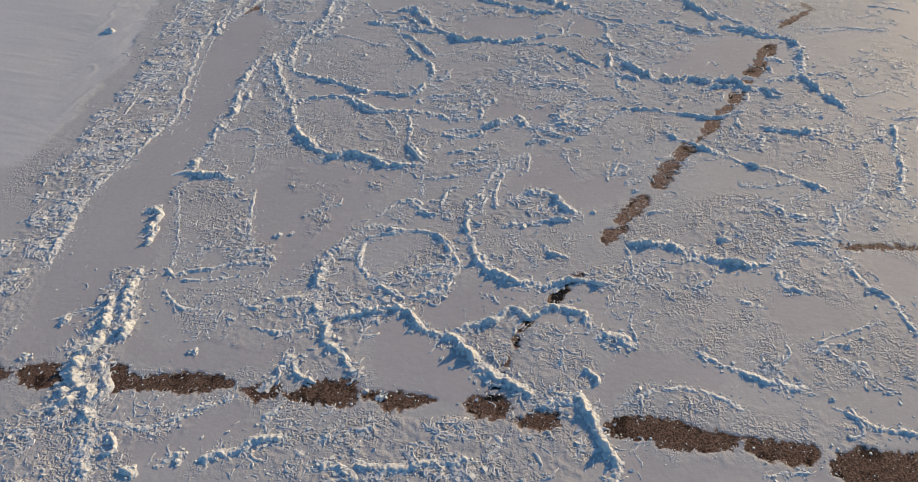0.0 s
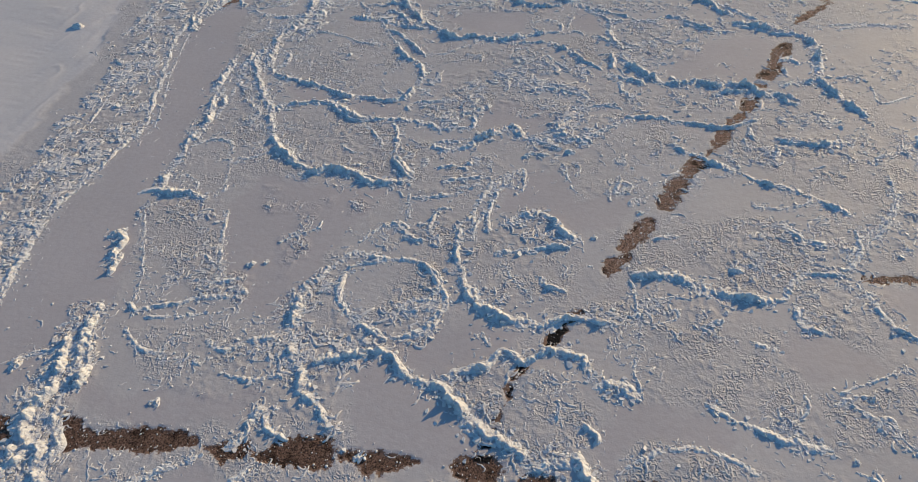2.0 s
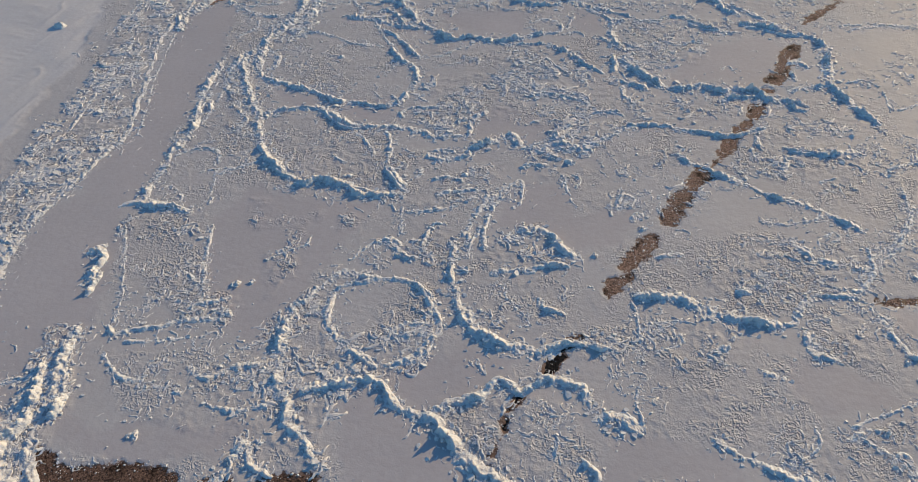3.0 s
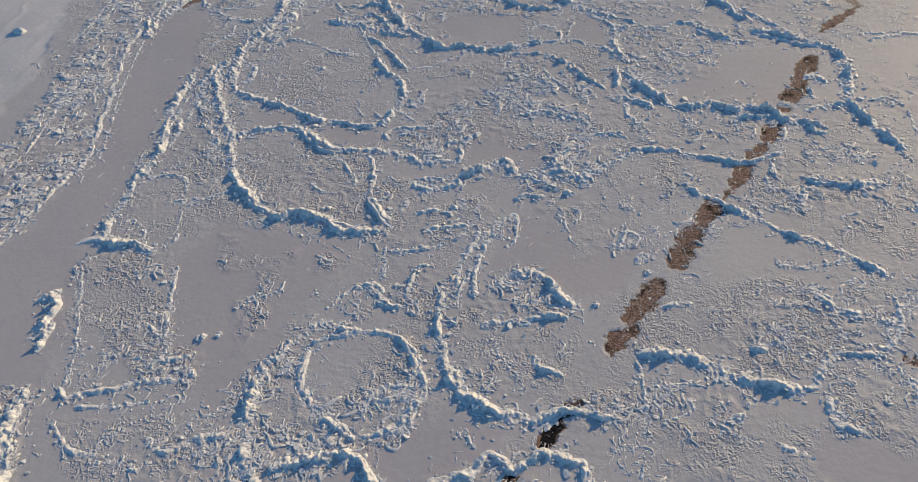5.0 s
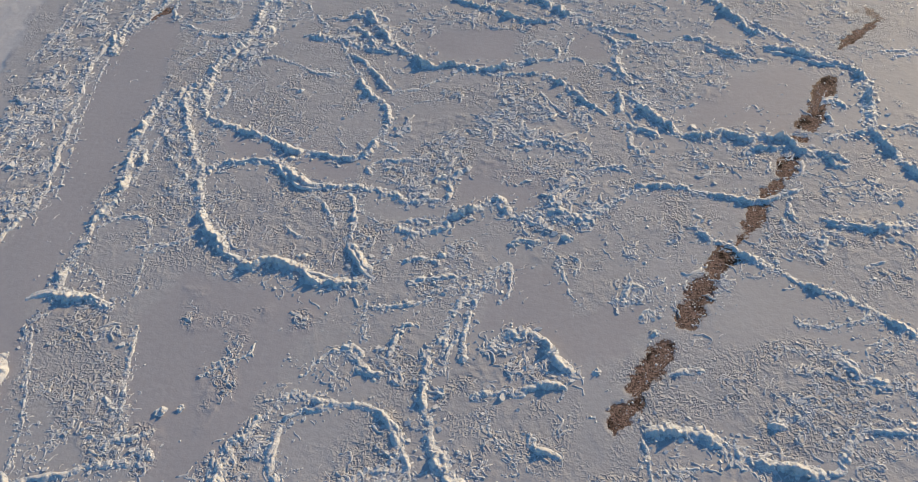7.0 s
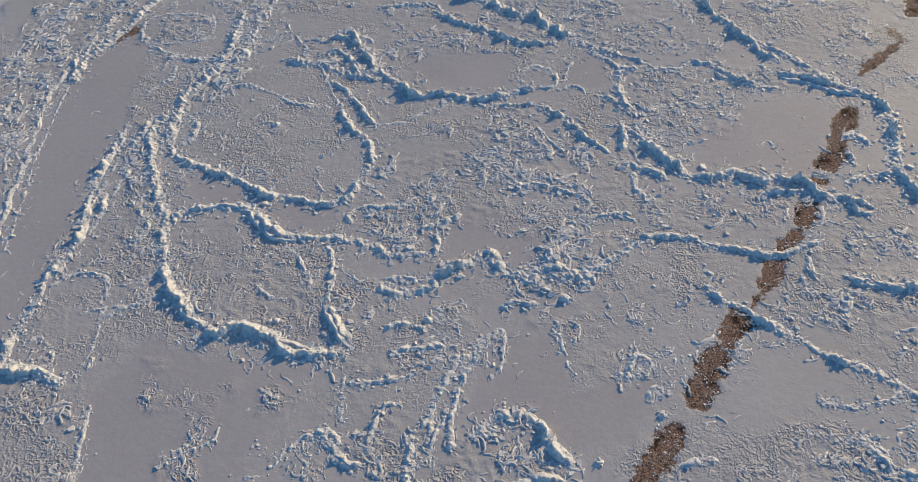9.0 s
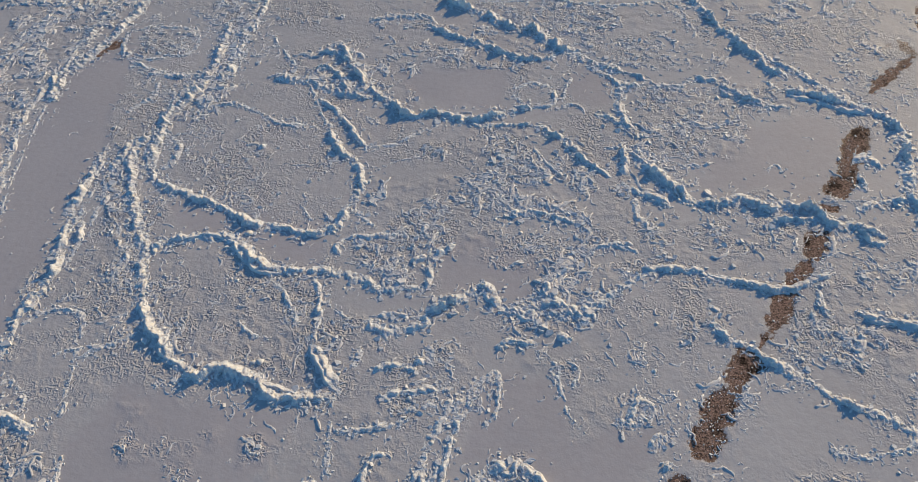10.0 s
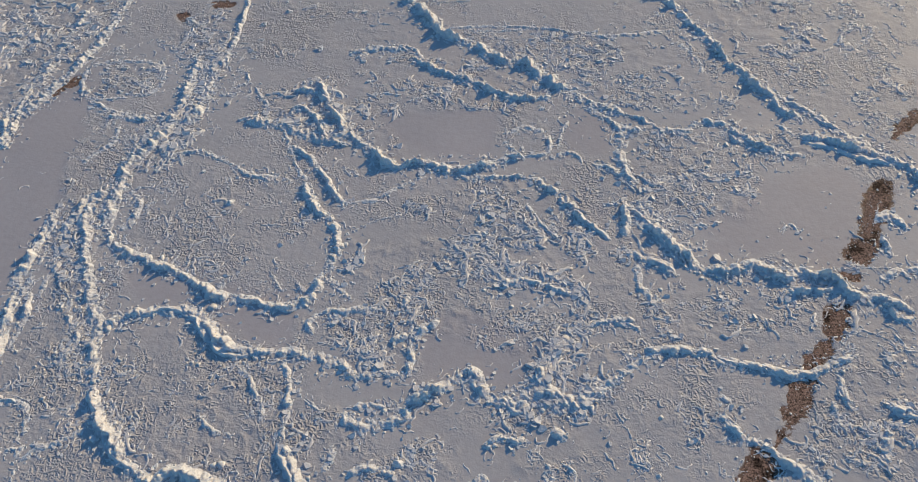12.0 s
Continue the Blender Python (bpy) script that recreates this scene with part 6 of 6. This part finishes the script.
# ---- single heaps standing on the open snow ----
def block(size, at, rugged=1.0):
    """A small heap: one upended slab, drifted over, with fragments round it."""
    r = random.Random(int(at[0] * 10) * 31 + int(at[1] * 10))
    n = 20
    u = np.linspace(-1, 1, n)
    gx, gy = np.meshgrid(u, u)
    a = r.uniform(0, 3.14)
    x, y = at[0] + size * (gx * math.cos(a) - 0.65 * gy * math.sin(a)), at[1] + size * (gx * math.sin(a) + 0.65 * gy * math.cos(a))
    d = np.hypot(gx, gy)
    form = np.clip(1.1 - 1.35 * d + 0.9 * fbm(x, y, 0.7, 3, 61, 0.75), 0, 1.2) * np.clip((1 - d) * 4, 0, 1)
    lumps = rugged * (0.7 * domes(x, y, 0.5, 63) + 0.4 * domes(x, y, 0.28, 65) + 0.4 * blocky(x, y, 0.26, 69)) + 1 - rugged
    z = size * 0.36 * form * (0.3 + 0.9 * lumps) - 0.04
    verts = np.stack([x, y, z + ground_height(x.ravel(), y.ravel()).reshape(x.shape)], -1).reshape(-1, 3)
    ob = new("snow_mound", mesh_of("snow_mound", verts, grid_faces(n, n), RIDGE_SNOW))
    tagged(ob, "lone mound of drifted snow over upended ice", "snow mound", "lone mounds")
    for _ in range(round(7 * rugged)):
        q, w, g = r.uniform(0, 6.28), size * r.uniform(0, 0.75), size * r.uniform(0.18, 0.42)
        piece = new("ice_block", CHUNKS[r.randrange(len(CHUNKS))])
        piece.parent = ob
        piece.matrix_basis = pose(at[0] + w * math.cos(q), at[1] + w * math.sin(q), 0.05 + 0.3 * max(0, size * 0.6 - w), r.gauss(0, 25), r.gauss(0, 25), r.uniform(0, 360)) @ Matrix.Diagonal((g * 1.3, g, g, 1))
    return ob


block(0.9, (-42.8, 26.9))
block(0.9, (-43.4, 22.7))
block(1.3, (-76.4, 77.9), 0.2)
block(0.8, (-29.0, 42.1))
block(0.5, (-27.8, 42.6))
block(0.9, (14.5, 52.3))
block(0.6, (15.9, 53.4))
block(0.6, (1.5, 53.3))
block(0.8, (7.0, 50.3))
block(0.6, (-31.0, 17.6))
block(0.5, (-30.2, 16.9))
block(1, (-28.0, 15.8))
block(0.7, (-24.9, 17.6))
block(0.6, (-29.2, 26.9))
block(0.5, (-29.7, 26.8))
block(0.6, (24.4, 41.4))
block(0.5, (22.6, 35.7))
block(0.9, (-15.8, 70.3))
block(0.6, (-34.4, 79.4))
block(0.7, (-34.6, 101.4))
block(0.6, (-1.4, 87.5))
block(0.5, (6.6, 88.5))
block(0.9, (-2.9, 65.9))
block(0.6, (-9.8, 97.8))
block(0.6, (-13.0, 61.3))
block(0.6, (-42.9, 66.4))
block(0.6, (-40.6, 106.8))
block(0.6, (-42.4, 104.1))
block(0.6, (5.5, 57.9))
block(0.8, (12.9, 45.9))
block(0.7, (-12.1, 26.8))
block(0.5, (1.2, 31.1))
block(0.6, (16.5, 36.3))
block(0.5, (26.9, 48.2))


# ---- rubble between the ridges ----
def rubble_field(density, size, ring):
    """Small broken ice strewn over a plate, in winding chains, thick in places and thin in others."""
    xs, ys = [p[0] for p in ring], [p[1] for p in ring]
    n = int((max(xs) - min(xs)) * (max(ys) - min(ys)) * density * (14 if min(ys) < 70 else 18))
    x, y = rng.uniform(min(xs) - 0.5, max(xs) + 0.5, n), rng.uniform(min(ys) - 0.5, max(ys) + 0.5, n)
    keep = signed_inside(x, y, ring) + 0.9 * (fbm(x, y, 1.5, 3, 5) + 1.2 * fbm(x, y, 4.0, 2, 6)) > 0
    x, y = x[keep], y[keep]
    near, turn = chain(x, y, 1.5 + 2.0 * size, 45)
    keep = (fbm(x, y, 2.0, 3, 15, 0.6) > rng.uniform(-0.10, 0.20, len(x))) & (rng.uniform(0, 1, len(x)) < 0.05 + 0.75 * near)
    x, y, turn = x[keep], y[keep], turn[keep]
    g = 0.6 * size * np.exp(np.clip(rng.normal(0, 0.5, len(x)), -1, 0.9))
    kind = rng.uniform(0, 1, len(x))
    cakes, rims, bits = kind < 0.35, (kind >= 0.35) & (kind < 0.88), kind >= 0.88
    far = 1.1 if min(ys) < 70 else 1.4
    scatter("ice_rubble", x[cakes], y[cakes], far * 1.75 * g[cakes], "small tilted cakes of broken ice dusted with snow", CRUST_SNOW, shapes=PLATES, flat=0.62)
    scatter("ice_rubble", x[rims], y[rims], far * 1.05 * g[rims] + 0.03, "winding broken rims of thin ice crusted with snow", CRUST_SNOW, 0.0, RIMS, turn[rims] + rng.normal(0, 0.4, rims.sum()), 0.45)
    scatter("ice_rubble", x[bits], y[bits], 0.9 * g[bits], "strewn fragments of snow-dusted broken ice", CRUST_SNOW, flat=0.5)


for density, size, ring in FIELDS:
    rubble_field(density, size, ring)


def loose_snow():
    """Nubs, small cakes and rims over the remaining plates, gathered in clusters and streaks."""
    n = 560000
    y = 10 + 118 * rng.uniform(0, 1, n) ** 0.66
    x = -4 - 25 * (y - 9) / 122 + (34 + 44 * (y - 9) / 122) * rng.uniform(-1, 1, n)
    gather = 0.6 * fbm(x, y, 1.5, 3, 25, 0.7) + 0.7 * fbm(x, y, 6.0, 2, 27)
    keep = gather > rng.uniform(0.15, 0.45, n)
    x, y = x[keep], y[keep]
    near, turn = chain(x, y, 1.3, 47)
    keep = rng.uniform(0, 1, len(x)) < 0.12 + 0.7 * near
    x, y, turn = x[keep], y[keep], turn[keep]
    free = np.ones(len(x), bool)
    for ring in SNOWFIELD + SMOOTH:
        free &= (signed_inside(x, y, ring) + 0.9 * fbm(x, y, 2.0, 2, 35) < 0) | (rng.uniform(0, 1, len(x)) < 0.08)
    for ring in LEADS:
        free &= signed_inside(x, y, ring) < 0.1
    x, y, turn = x[free], y[free], turn[free]
    kind = rng.uniform(0, 1, len(x))
    nubs, rims, cakes = kind < 0.2, (kind >= 0.2) & (kind < 0.62), kind >= 0.62
    scatter("snow_nubs", x[nubs], y[nubs], 0.13 * np.exp(rng.normal(0, 0.45, nubs.sum())), "scattered small nubs of crusted snow", CRUST_SNOW, flat=0.6)
    scatter("snow_rims", x[rims], y[rims], 0.165 * np.exp(rng.normal(0, 0.35, rims.sum())), "thin winding rims of crusted snow on flat ice", CRUST_SNOW, 0.0, RIMS, turn[rims] + rng.normal(0, 0.6, rims.sum()), 0.45)
    scatter("ice_cakes", x[cakes], y[cakes], 0.175 * np.exp(rng.normal(0, 0.4, cakes.sum())), "small thin cakes of ice strewn on flat snow", CRUST_SNOW, shapes=PLATES, flat=0.6)


loose_snow()


def lead_fringe():
    """Crumbs of snow frozen along the frayed edges of the leads and a few out on the brown ice."""
    xs, ys = [], []
    for ring in LEADS:
        px, py = [p[0] for p in ring], [p[1] for p in ring]
        n = int((max(px) - min(px) + 1) * (max(py) - min(py) + 1) * 26)
        x, y = rng.uniform(min(px) - 0.5, max(px) + 0.5, n), rng.uniform(min(py) - 0.5, max(py) + 0.5, n)
        d = np.abs(signed_inside(x, y, ring) - 0.05)
        keep = rng.uniform(0, 1, n) < np.where(d < 0.45, 0.3, 0.05)
        xs.append(x[keep]), ys.append(y[keep])
    x, y = np.concatenate(xs), np.concatenate(ys)
    scatter("slush", x, y, 0.075 * np.exp(rng.normal(0, 0.4, len(x))), "crumbs of snow frozen along the edges of brown leads", CRUST_SNOW, 0.03)


lead_fringe()
